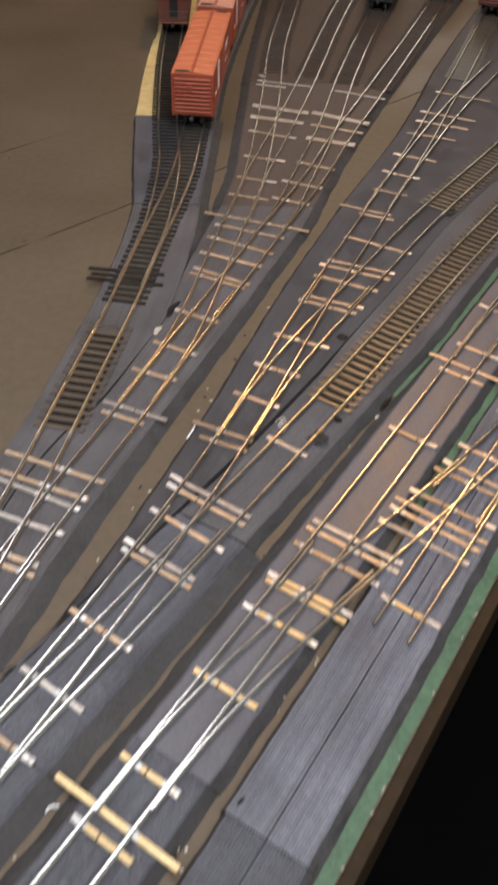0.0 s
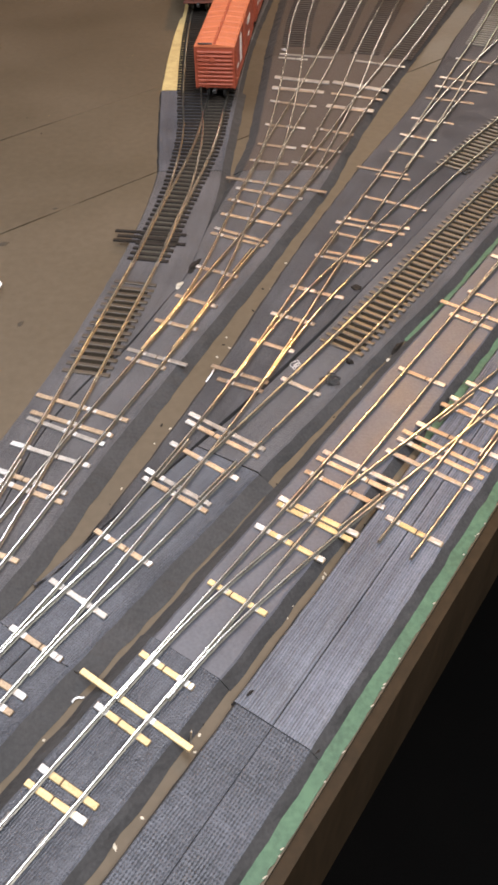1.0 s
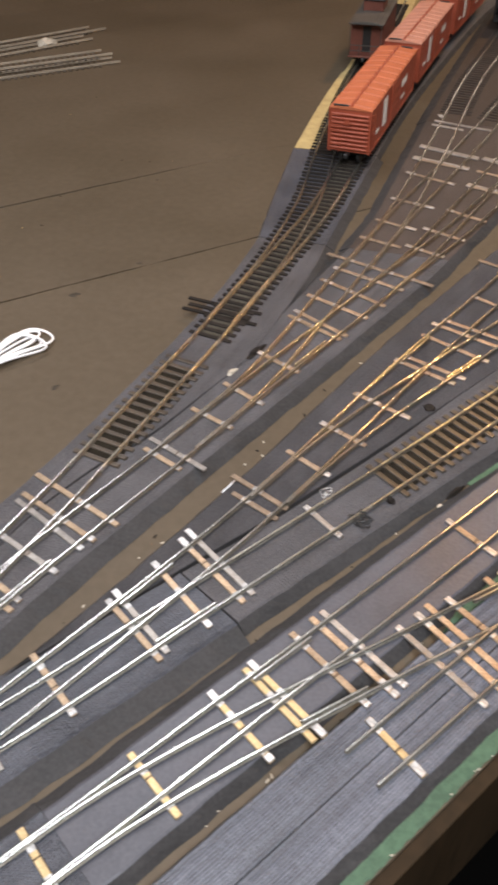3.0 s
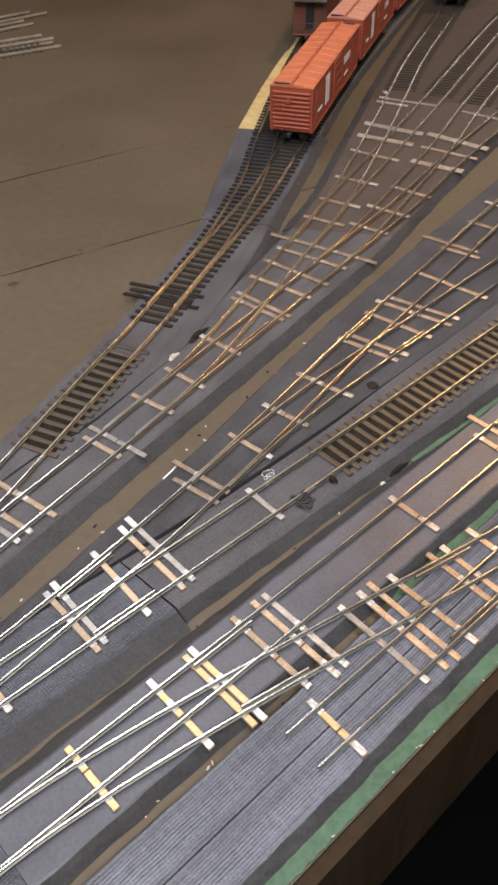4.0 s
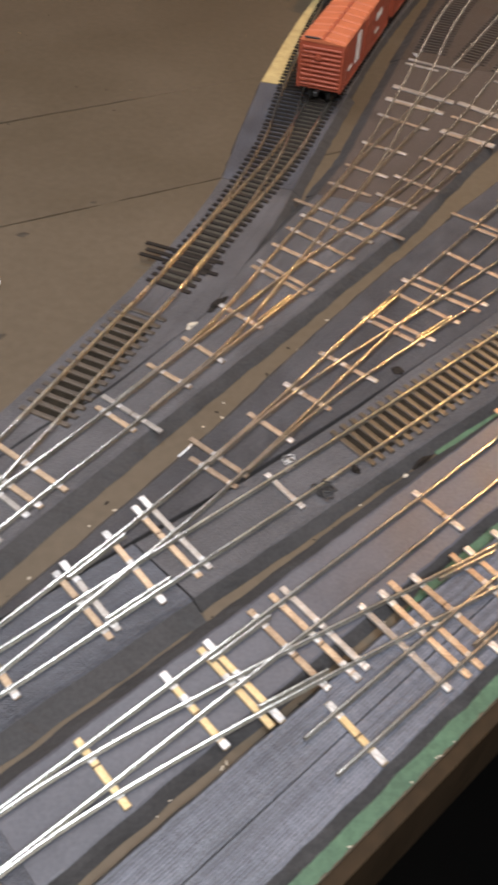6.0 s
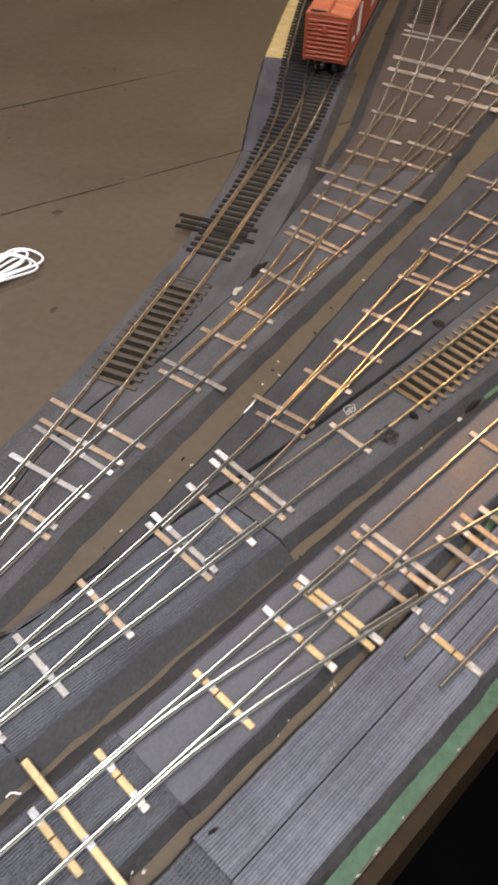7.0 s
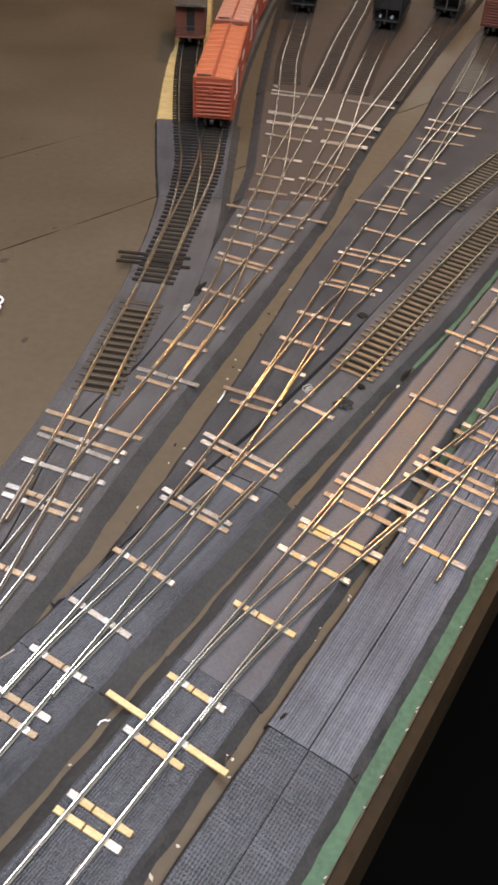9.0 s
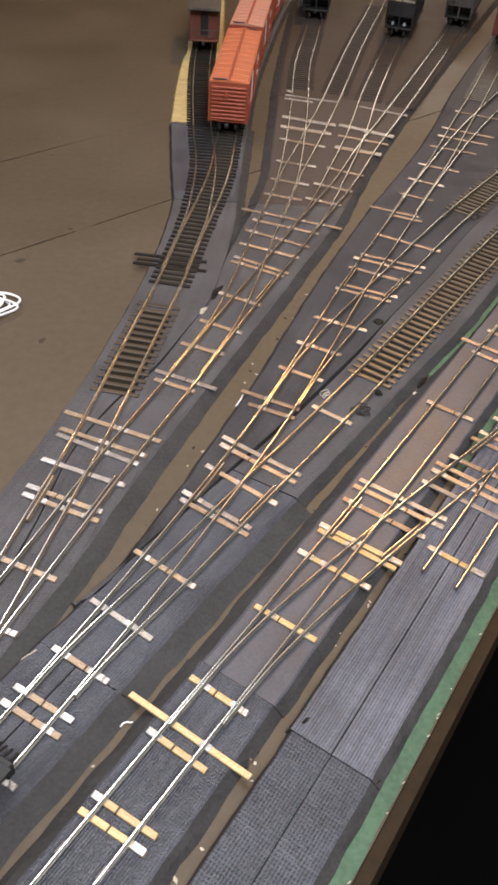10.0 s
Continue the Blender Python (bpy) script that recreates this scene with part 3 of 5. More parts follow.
# ---- tracks: centre lines in the plan ----
ROUTE = {
    "B": [(-0.150, 0.028), (-0.093, 0.109), (0.063, 0.331), (0.178, 0.500), (0.26, 0.62)],
    "BA": [(-0.150, 0.028), (-0.093, 0.109), (-0.047, 0.176), (-0.009, 0.222), (0.040, 0.272), (0.095, 0.325), (0.147, 0.375), (0.178, 0.409), (0.21, 0.450), (0.27, 0.533)],
    "A": [(0.067, 0.251), (0.176, 0.403), (0.21, 0.450), (0.27, 0.533)],
    "BB": [(0.063, 0.331), (0.140, 0.444), (0.178, 0.497), (0.225, 0.555), (0.28, 0.615)],
    "S": [(-0.150, 0.115), (-0.1015, 0.194), (-0.0425, 0.300), (-0.001, 0.383), (0.053, 0.510), (0.095, 0.60), (0.134, 0.685), (0.190, 0.797), (0.236, 0.88), (0.29, 0.97)],
    "F": [(-0.150, 0.115), (-0.1015, 0.194), (-0.060, 0.2495), (-0.030, 0.2925), (0.052, 0.407), (0.103, 0.481), (0.150, 0.549), (0.195, 0.612), (0.26, 0.70)],
    "S2": [(-0.0425, 0.300), (-0.001, 0.383), (0.0225, 0.430), (0.047, 0.472), (0.094, 0.543), (0.129, 0.598), (0.162, 0.646), (0.234, 0.744), (0.30, 0.835)],
    "S3": [(0.095, 0.60), (0.134, 0.685), (0.180, 0.79), (0.200, 0.84), (0.24, 0.933), (0.297, 1.075), (0.36, 1.23)],
    "D1": [(-0.165, 0.14), (-0.145, 0.205), (-0.126, 0.28), (-0.1145, 0.325), (-0.1045, 0.37), (-0.0915, 0.435), (-0.076, 0.51), (-0.0635, 0.585), (-0.053, 0.64), (-0.0435, 0.70), (-0.037, 0.79), (-0.029, 0.87), (-0.019, 0.97), (-0.004, 1.10), (0.02, 1.25), (0.055, 1.42)],
    "D1b": [(-0.076, 0.51), (-0.0635, 0.585), (-0.058, 0.646), (-0.0555, 0.72), (-0.061, 0.79), (-0.067, 0.95), (-0.066, 1.1), (-0.066, 1.38)],
    "D2": [(-0.165, 0.14), (-0.145, 0.205), (-0.1215, 0.26), (-0.093, 0.33), (-0.0645, 0.393), (-0.0365, 0.46), (-0.009, 0.522), (0.032, 0.615), (0.066, 0.69), (0.096, 0.77), (0.139, 0.873), (0.246, 1.14), (0.35, 1.42)],
    "D3": [(-0.0645, 0.393), (-0.038, 0.46), (-0.021, 0.527), (-0.005, 0.60), (0.0145, 0.683), (0.0265, 0.77), (0.038, 0.88), (0.0495, 1.01), (0.071, 1.15), (0.105, 1.40)],
    "Y2": [(-0.021, 0.527), (-0.005, 0.60), (0.0145, 0.683), (0.042, 0.78), (0.0725, 0.895), (0.120, 1.09), (0.163, 1.25), (0.20, 1.40)],
    "Y3": [(-0.009, 0.522), (0.032, 0.615), (0.064, 0.717), (0.090, 0.805), (0.1165, 0.916), (0.165, 1.09), (0.205, 1.22), (0.26, 1.40)],
}


def eased(s, reach):
    """A line freed of small kinks: each point moves to the mean of its neighbours, the ends stay."""
    n = len(s)
    out = s.copy()
    for i in range(n):
        k = min(reach, i, n - 1 - i)
        out[i] = s[i - k:i + k + 1].mean(0)
    return out


def evenly(s, step):
    """The same line with its points at even steps."""
    d = lengths(s)
    w = np.linspace(0, d[-1], max(3, int(d[-1] / step) + 1))
    return np.stack([np.interp(w, d, s[:, k]) for k in (0, 1)], 1)


LINE = {k: eased(eased(evenly(spline(v), 0.002), 12), 8) for k, v in ROUTE.items()}
HALF = 0.00865
RAILS = []      # every laid rail in the plan, for the solder
PROFILE = [(-0.9, 0), (-0.9, 0.25), (-0.25, 0.5), (-0.25, 1.35), (-0.46, 1.60), (-0.46, 1.90), (-0.39, 2.03), (-0.20, 2.082), (0, 2.1), (0.20, 2.082), (0.39, 2.03), (0.46, 1.90), (0.46, 1.60), (0.25, 1.35), (0.25, 0.5), (0.9, 0.25), (0.9, 0)]


def rail_line(route, side):
    s = LINE[route]
    t = tangents(s)
    return s + side * HALF * np.stack([t[:, 1], -t[:, 0]], 1)


def lay_rail(owner, line, mat, z=0.0, name="rail", web=M_WEB_SHADE):
    """One rail of flat-bottomed section along a line of the plan."""
    if lengths(line)[-1] < 0.006:
        return None
    line = eased(eased(evenly(line, 0.003), 4), 3)
    RAILS.append(line)
    t = tangents(line)
    bm = bmesh.new()
    rows = [[bm.verts.new((p[0] + q[1] * x / 1000, p[1] - q[0] * x / 1000, z + h / 1000)) for x, h in PROFILE] for p, q in zip(line, t)]
    for a, b in zip(rows, rows[1:]):
        for k in range(len(a)):
            j = (k + 1) % len(a)
            f = bm.faces.new((a[k], b[k], b[j], a[j]))
            # head keeps the bright metal, web and foot get the painted shade
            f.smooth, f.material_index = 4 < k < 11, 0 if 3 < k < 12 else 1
    for cap in (rows[0], rows[-1][::-1]):
        bm.faces.new([bm.verts.new(v.co) for v in cap]).material_index = 1
    bmesh.ops.recalc_face_normals(bm, faces=bm.faces)
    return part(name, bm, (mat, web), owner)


def lay(owner, route, y0, y1, mat, against=None):
    """Both rails of a route between two depths of the plan; where it leaves another route, its rails begin as points beside that route's rails."""
    for side in (-1, 1):
        line = rail_line(route, side)
        ends = [[np.interp(y, line[:, 1], line[:, 0]), y] for y in (y0, y1) if line[0][1] < y < line[-1][1]]
        line = np.array(sorted([*line.tolist(), *ends], key=lambda p: p[1]))
        line = line[(line[:, 1] >= y0) & (line[:, 1] <= y1)]
        if against:
            stock = rail_line(against, side)
            near = ((line[:, None, :] - stock[None]) ** 2).sum(-1).argmin(1)
            t = tangents(stock)
            across = np.stack([t[:, 1], -t[:, 0]], 1)[near]
            off = ((line - stock[near]) * across).sum(1)
            way = 1 if off[np.argmax(abs(off))] > 0 else -1
            short = np.maximum(0.00112 - off * way, 0)
            line = eased(line + across * (way * short)[:, None], 5)
        if len(line) > 3:
            lay_rail(owner, line, mat)


def guard(owner, route, side, y, mat, long=0.034, off=0.0022):
    line = rail_line(route, side)
    t = tangents(line)
    line = line - side * off * np.stack([t[:, 1], -t[:, 0]], 1)
    d = lengths(line)
    mid = d[np.argmin(abs(line[:, 1] - y))]
    idx = np.flatnonzero(abs(d - mid) < long / 2)
    if len(idx) > 3:
        lay_rail(owner, line[idx[0]:idx[-1] + 1], mat, name="guard_rail")


TIES = {}


def tie_mesh(length, cut, mat):
    key = (round(length * 1000), cut, mat.name)
    if key not in TIES:
        bm = bmesh.new()
        h = length / 2
        g = 0.0003
        spans = [(-h, h)] if cut is None else [(-h, cut * h - g), (cut * h + g, h)]
        for a, b in spans:
            box(bm, a, b, -0.0015, 0.0015, -0.0012, 0.0, 0.00025)
        if cut is not None:
            box(bm, cut * h - g * 1.2, cut * h + g * 1.2, -0.00145, 0.00145, -0.00118, -0.00025, 0, 1)
        me = bpy.data.meshes.new("tie")
        bm.to_mesh(me)
        bm.free()
        me.materials.append(mat)
        me.materials.append(M_GAP)
        TIES[key] = me
    return TIES[key]


def solder_mesh(length):
    key = ("solder", round(length * 2000))
    if key not in TIES:
        bm = bmesh.new()
        h = length / 2
        box(bm, -h, h, -0.00155, 0.00155, -0.0006, 0.00022, 0.0002)
        bmesh.ops.subdivide_edges(bm, edges=bm.edges[:], cuts=1)
        for v in bm.verts:
            v.co.z += 0.00012 * noise.noise(v.co * 900)
            v.co.x += 0.0002 * noise.noise(v.co * 700 + Vector((3, 1, 2)))
        me = bpy.data.meshes.new("solder")
        bm.to_mesh(me)
        bm.free()
        me.materials.append(M_SOLDER)
        TIES[key] = me
    return TIES[key]


pick = random.Random(7)


def crossings(a, b):
    """Where rails cross the tie from a to b, as distances along it."""
    out = []
    u = (b - a) / np.linalg.norm(b - a)
    for line in RAILS:
        v = (line - a) @ np.array((-u[1], u[0]))
        w = (line - a) @ u
        for k in np.flatnonzero(v[:-1] * v[1:] < 0):
            f = v[k] / (v[k] - v[k + 1])
            x = w[k] + f * (w[k + 1] - w[k])
            if -0.001 < x < np.linalg.norm(b - a) + 0.001:
                out.append(x)
    return sorted(out)


def copper_ties(owner, route, rows, clad=None):
    """Copper-clad ties soldered under a route: (way along it, reach to the left, reach to the right, turn)."""
    s = LINE[route]
    d, t = lengths(s), tangents(s)
    for k, (way, left, right, turn) in enumerate(rows):
        c = np.array([np.interp(way, d, s[:, 0]), np.interp(way, d, s[:, 1])])
        i = min(len(t) - 1, np.searchsorted(d, way))
        n = np.array((t[i][1], -t[i][0]))
        n = np.array((n[0] * math.cos(radians(turn)) - n[1] * math.sin(radians(turn)), n[0] * math.sin(radians(turn)) + n[1] * math.cos(radians(turn))))
        a, b = c + n * left / 1000, c + n * right / 1000
        long = (right - left) / 1000
        angle = math.degrees(math.atan2(n[1], n[0]))
        mid = (a + b) / 2
        cut = None if long > 0.056 or pick.random() < 0.25 else round(pick.uniform(-0.2, 0.2), 1)
        tie = piece("tie", tie_mesh(long, cut, clad or (M_TINNED if pick.random() < 0.28 and long < 0.056 else M_COPPER)), owner, pose(mid[0], mid[1], 0, 0, 0, angle))
        hits = crossings(a, b)
        spots = []
        if hits:
            if 0.003 < hits[0] < 0.010 and pick.random() < 0.6:
                spots.append((0.0002, hits[0] + pick.uniform(-0.0015, 0.001)))
            if 0.003 < long - hits[-1] < 0.010 and pick.random() < 0.6:
                spots.append((hits[-1] + pick.uniform(-0.001, 0.0015), long - 0.0002))
            for h in hits:
                if pick.random() < 0.85:
                    w = pick.uniform(0.0018, 0.0042)
                    spots.append((h - w * pick.uniform(0.3, 1), h + w * pick.uniform(0.3, 1)))
        last = -1
        for p, q in sorted(spots):
            p = max(p, last + 0.0004)
            if q - p < 0.001:
                continue
            last = q
            piece("solder", solder_mesh(q - p), tie, pose((p + q) / 2 - long / 2, 0, 0.00001 * (k % 5), 0, 0, 0))


def plastic_tie_mesh(long, mat):
    key = ("plastic", round(long * 1000), mat.name)
    if key not in TIES:
        bm = bmesh.new()
        h = long / 2
        box(bm, -h, h, -0.0015, 0.0015, -0.0013, 0.0, 0.0003)
        for x in (-HALF, HALF):
            for y in (-1, 1):
                box(bm, x + y * 0.00095 - 0.0004, x + y * 0.00095 + 0.0004, -0.0006, 0.0006, -0.0001, 0.0005, 0.0001)
        me = bpy.data.meshes.new("tie")
        bm.to_mesh(me)
        bm.free()
        me.materials.append(mat)
        TIES[key] = me
    return TIES[key]


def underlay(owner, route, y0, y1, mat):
    """An added strip that darkens the gaps between the ties of flexible track."""
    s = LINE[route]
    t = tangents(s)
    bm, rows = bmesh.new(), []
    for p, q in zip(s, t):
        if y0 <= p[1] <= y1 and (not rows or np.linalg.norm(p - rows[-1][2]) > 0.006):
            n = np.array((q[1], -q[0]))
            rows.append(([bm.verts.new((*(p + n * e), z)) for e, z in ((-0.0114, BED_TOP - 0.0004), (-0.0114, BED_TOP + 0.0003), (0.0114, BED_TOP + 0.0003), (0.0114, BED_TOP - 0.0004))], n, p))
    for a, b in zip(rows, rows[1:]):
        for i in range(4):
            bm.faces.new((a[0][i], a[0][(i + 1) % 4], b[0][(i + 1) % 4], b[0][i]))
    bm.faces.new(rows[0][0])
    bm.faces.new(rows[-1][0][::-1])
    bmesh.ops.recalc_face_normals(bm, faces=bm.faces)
    part("underlay", bm, mat, owner, "added strip that darkens the gaps between the ties")


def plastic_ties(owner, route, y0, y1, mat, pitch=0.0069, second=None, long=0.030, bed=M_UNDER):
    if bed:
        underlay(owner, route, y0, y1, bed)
    s = LINE[route]
    d, t = lengths(s), tangents(s)
    w0, w1 = (np.interp(y, s[:, 1], d) for y in (y0, y1))
    other = LINE[second] if second else None
    for k in range(int((w1 - w0) / pitch) + 1):
        way = w0 + k * pitch
        c = np.array([np.interp(way, d, s[:, 0]), np.interp(way, d, s[:, 1])])
        i = min(len(t) - 1, np.searchsorted(d, way))
        n = np.array((t[i][1], -t[i][0]))
        reach = [-long / 2, long / 2]
        if second:
            o = (other[np.argmin(((other - c) ** 2).sum(1))] - c) @ n
            reach = [min(reach[0], reach[0] + o), max(reach[1], reach[1] + o)]
        size = round((reach[1] - reach[0]) * 500) / 500
        mid = c + n * (reach[0] + reach[1]) / 2
        angle = math.degrees(math.atan2(n[1], n[0])) + pick.uniform(-1.2, 1.2)
        piece("tie", plastic_tie_mesh(size, mat), owner, pose(mid[0], mid[1], pick.uniform(-0.00008, 0), 0, 0, angle))


HAND = "hand-laid turnout, rails on copper-clad ties"
turnout_b = thing("turnout", HAND + " with a long throw bar", "turnout", group="turnouts")
crossing_a = thing("turnout", "hand-laid turnout with two cut-off rail ends on ribbed roadbed", "turnout", group="turnouts")
track_bb = thing("track", "straight hand-laid track with few copper-clad ties", "track", group="tracks")
turnout_s = thing("turnout", HAND + ", brightly lit", "turnout", group="turnouts")
turnout_s2 = thing("turnout", HAND + " on grey roadbed", "turnout", group="turnouts")
turnout_s3 = thing("turnout", HAND + ", far along its strip", "turnout", group="turnouts")
flex_f = thing("flex_track", "flexible track with brown plastic ties on grey roadbed", "track", group="tracks")
flex_s2 = thing("flex_track", "flexible track with brown plastic ties joined to a turnout", "track", group="tracks")
flex_s3 = thing("flex_track", "flexible yard track with brown ties under a car", "track", group="tracks")
turnout_d = thing("turnout", HAND + " beside flexible track", "turnout", group="turnouts")
flex_d = thing("flex_track", "short flexible track with brown ties at the roadbed's edge", "track", group="tracks")
black_turnout = thing("turnout", "ready-made turnout with close black plastic ties", "turnout", group="turnouts")
turnout_d3 = thing("turnout", HAND + " leading to the yard", "turnout", group="turnouts")
ladder = thing("turnout", "far pair of hand-laid yard turnouts with many ties", "turnout", group="turnouts")
yard = [thing("flex_track", "yard track with dark brown ties leading under cars", "track", group="tracks") for k in range(4)]
train_track = thing("flex_track", "track with black ties under the orange train", "track", group="tracks")
caboose_track = thing("flex_track", "curved track with black ties on tan cork", "track", group="tracks")

lay(turnout_b, "B", 0.0, 0.3524, M_RAIL)
lay(turnout_b, "BA", 0.175, 0.3032, M_RAIL, "B")
lay(track_bb, "B", 0.3525, 0.62, M_RAIL)
lay(track_bb, "BB", 0.452, 0.62, M_RAIL, "B")
lay(crossing_a, "BA", 0.3034, 0.56, M_RAIL)
lay(crossing_a, "A", 0.2, 0.437, M_RAIL, "BA")
guard(turnout_b, "B", -1, 0.290, M_RAIL)
guard(turnout_b, "BA", 1, 0.275, M_RAIL)
guard(crossing_a, "BA", -1, 0.352, M_RAIL)
guard(crossing_a, "A", 1, 0.325, M_RAIL)
lay(turnout_s, "S", 0.10, 0.3524, M_RAIL)
lay(turnout_s, "F", 0.186, 0.3353, M_RAIL, "S")
guard(turnout_s, "S", -1, 0.312, M_RAIL)
guard(turnout_s, "F", 1, 0.296, M_RAIL)
lay(turnout_s2, "S", 0.3525, 0.6254, M_RAIL)
lay(turnout_s2, "S2", 0.378, 0.6284, M_RAIL, "S")
guard(turnout_s2, "S", -1, 0.526, M_RAIL)
guard(turnout_s2, "S2", 1, 0.515, M_RAIL)
lay(turnout_s3, "S", 0.6255, 0.97, M_RAIL)
lay(turnout_s3, "S3", 0.640, 0.9154, M_OLDRAIL, "S")
lay(flex_f, "F", 0.3355, 0.70, M_OLDRAIL)
lay(flex_s2, "S2", 0.6285, 0.83, M_OLDRAIL)
lay(flex_s3, "S3", 0.9155, 1.23, M_OLDRAIL)
lay(turnout_d, "D1", 0.14, 0.3779, M_RAIL)
lay(turnout_d, "D2", 0.205, 0.3779, M_RAIL, "D1")
guard(turnout_d, "D1", -1, 0.296, M_RAIL)
guard(turnout_d, "D2", 1, 0.299, M_RAIL)
lay(flex_d, "D1", 0.378, 0.5024, M_OLDRAIL)
lay(black_turnout, "D1", 0.5025, 0.80, M_RAIL)
lay(black_turnout, "D1b", 0.525, 0.80, M_RAIL, "D1")
lay(train_track, "D1", 0.8005, 1.42, M_RAIL)
lay(caboose_track, "D1b", 0.8005, 1.38, M_OLDRAIL)
lay(turnout_d3, "D2", 0.378, 0.5854, M_RAIL)
lay(turnout_d3, "D3", 0.405, 0.6004, M_RAIL, "D2")
guard(turnout_d3, "D2", 1, 0.505, M_RAIL)
lay(ladder, "D2", 0.5855, 0.885, M_RAIL)
lay(ladder, "D3", 0.6005, 0.925, M_RAIL)
lay(ladder, "Y2", 0.615, 0.91, M_RAIL, "D3")
lay(ladder, "Y3", 0.590, 0.90, M_RAIL, "D2")
for owner, name, y in zip(yard, ("D3", "Y2", "Y3", "D2"), (0.9255, 0.9105, 0.9005, 0.8855)):
    lay(owner, name, y, 1.42, M_RAIL)

copper_ties(turnout_b, "B", [(0.129, -13.8, 16.1, 4), (0.136, -13.9, 15.7, 3), (0.167, -14, 15.4, 0), (0.175, -29.7, 30.5, 0), (0.196, -14.7, 14.7, 0), (0.243, -13.4, 19, 1), (0.283, -15, 24.7, 1),
                             (0.301, -14, 29.2, 1), (0.305, -15.3, 30.2, 2)], M_GOLD)
copper_ties(turnout_b, "B", [(0.328, -14.7, 32.2, 1), (0.340, -14.9, 36.9, 1), (0.346, -14.5, 36, 1)])
copper_ties(turnout_b, "B", [(0.060, -14, 15, 1), (0.085, -14, 15, -1)], M_GOLD)
copper_ties(track_bb, "B", [(0.431, -13.9, 16.3, 0), (0.508, -22.8, 33.2, -1), (0.498, -11.7, 17.7, -1), (0.528, -12.4, 18.4, -2), (0.577, -16.7, 16.1, -3), (0.615, -15, 20, 0)])
copper_ties(crossing_a, "A", [(0.017, -13.9, 16.9, 0)], M_GOLD)
copper_ties(crossing_a, "A", [(0.058, -37, 13.3, 0), (0.069, -36.5, 14.3, -1), (0.076, -37, 15.2, -1), (0.087, -33.7, 15.1, 1), (0.109, -29.8, 14.6, 0), (0.116, -28.1, 14.7, -2),
                              (0.134, -26.5, 14.3, 0), (0.174, -20.1, 16, -1), (0.21, -15, 15, 0), (0.25, -15, 15, 0)])
copper_ties(turnout_s, "S", [(0.048, -15, 15, 0), (0.072, -15, 15.5, 0), (0.080, -15, 15.5, 0), (0.102, -14, 17, -3), (0.130, -15.2, 20.4, -6), (0.164, -15, 21.9, -7), (0.205, -14.1, 28, -6), (0.210, -16.1, 27.4, -7),
                             (0.233, -15.3, 31.4, -9), (0.252, -16.5, 33.2, -8), (0.258, -18.3, 33.6, -8)])
copper_ties(turnout_s2, "S", [(0.304, -26.5, 11.1, -1), (0.295, -17.8, 11.7, 1), (0.337, -15.9, 14.5, -4), (0.368, -14.3, 16.5, -2), (0.402, -13.7, 24.4, -1), (0.445, -12.1, 29.1, 1), (0.452, -11, 31.7, 3),
                              (0.478, -13.1, 34.3, 0), (0.494, -14.5, 37.9, 4), (0.502, -11.2, 38.9, 5), (0.538, -11.3, 42.3, -2)], M_DULL)
copper_ties(turnout_s3, "S", [(0.585, -30.7, 12.4, 2), (0.578, -12.2, 16.1, 4), (0.622, -15.1, 15.3, 2), (0.656, -17.7, 15.4, 1), (0.694, -19.7, 19.2, 5), (0.744, -22.5, 22.6, 8), (0.774, -23.9, 26.1, 7),
                              (0.797, -27.2, 26.7, 6), (0.852, -30.3, 25.7, 7)], M_DULL)
copper_ties(flex_f, "F", [(0.312, -13.9, 13.3, 0)])
copper_ties(turnout_d, "D2", [(0.224, -46.1, 14.4, 2), (0.210, -40.5, 13, 1), (0.203, -39.4, 12, -2), (0.185, -35.8, 13.6, 1), (0.164, -32.2, 12.2, -1), (0.158, -30.9, 13.5, -1), (0.118, -22, 14, 0), (0.085, -17, 15, 0)])
copper_ties(turnout_d3, "D2", [(0.281, -19.2, 22, 0), (0.273, -15.7, 11.6, 0), (0.315, -17.8, 12.3, 1), (0.343, -17.9, 13.3, -3), (0.380, -22, 11.5, -2), (0.424, -31.6, 11.7, -2), (0.430, -32.2, 12.8, -4),
                               (0.454, -36.9, 11.9, 1), (0.474, -41.3, 13.2, -2)])
copper_ties(ladder, "D2", [(0.513, -58.6, 25.7, 6), (0.497, -43.5, 12.3, 4), (0.554, -20.2, 10.7, 4), (0.585, -23.7, 11, 2), (0.622, -23.1, 11.4, -2), (0.673, -29.2, 15.6, 4), (0.703, -34.3, 15.6, 3)], M_DULL)
copper_ties(ladder, "D2", [(0.6762, -29.2, 15.6, 4), (0.7282, -41.9, 15.3, -2)], M_TINNED)
copper_ties(ladder, "D2", [(0.725, -41.9, 15.3, -2), (0.790, -38, 14, 0)], M_TINNED)
copper_ties(ladder, "D3", [(0.276, -15, 18.2, -3), (0.307, -14.2, 20, -7), (0.347, -13.8, 23.2, -8), (0.398, -15.4, 30.3, -13), (0.429, -16.3, 34.8, -8)], M_DULL)
copper_ties(ladder, "D3", [(0.455, -16.3, 39.2, -11), (0.4322, -16.3, 34.8, -8), (0.4582, -16.3, 39.2, -11), (0.511, -16.4, 14.3, -8), (0.521, -16, 40, -8)], M_TINNED)

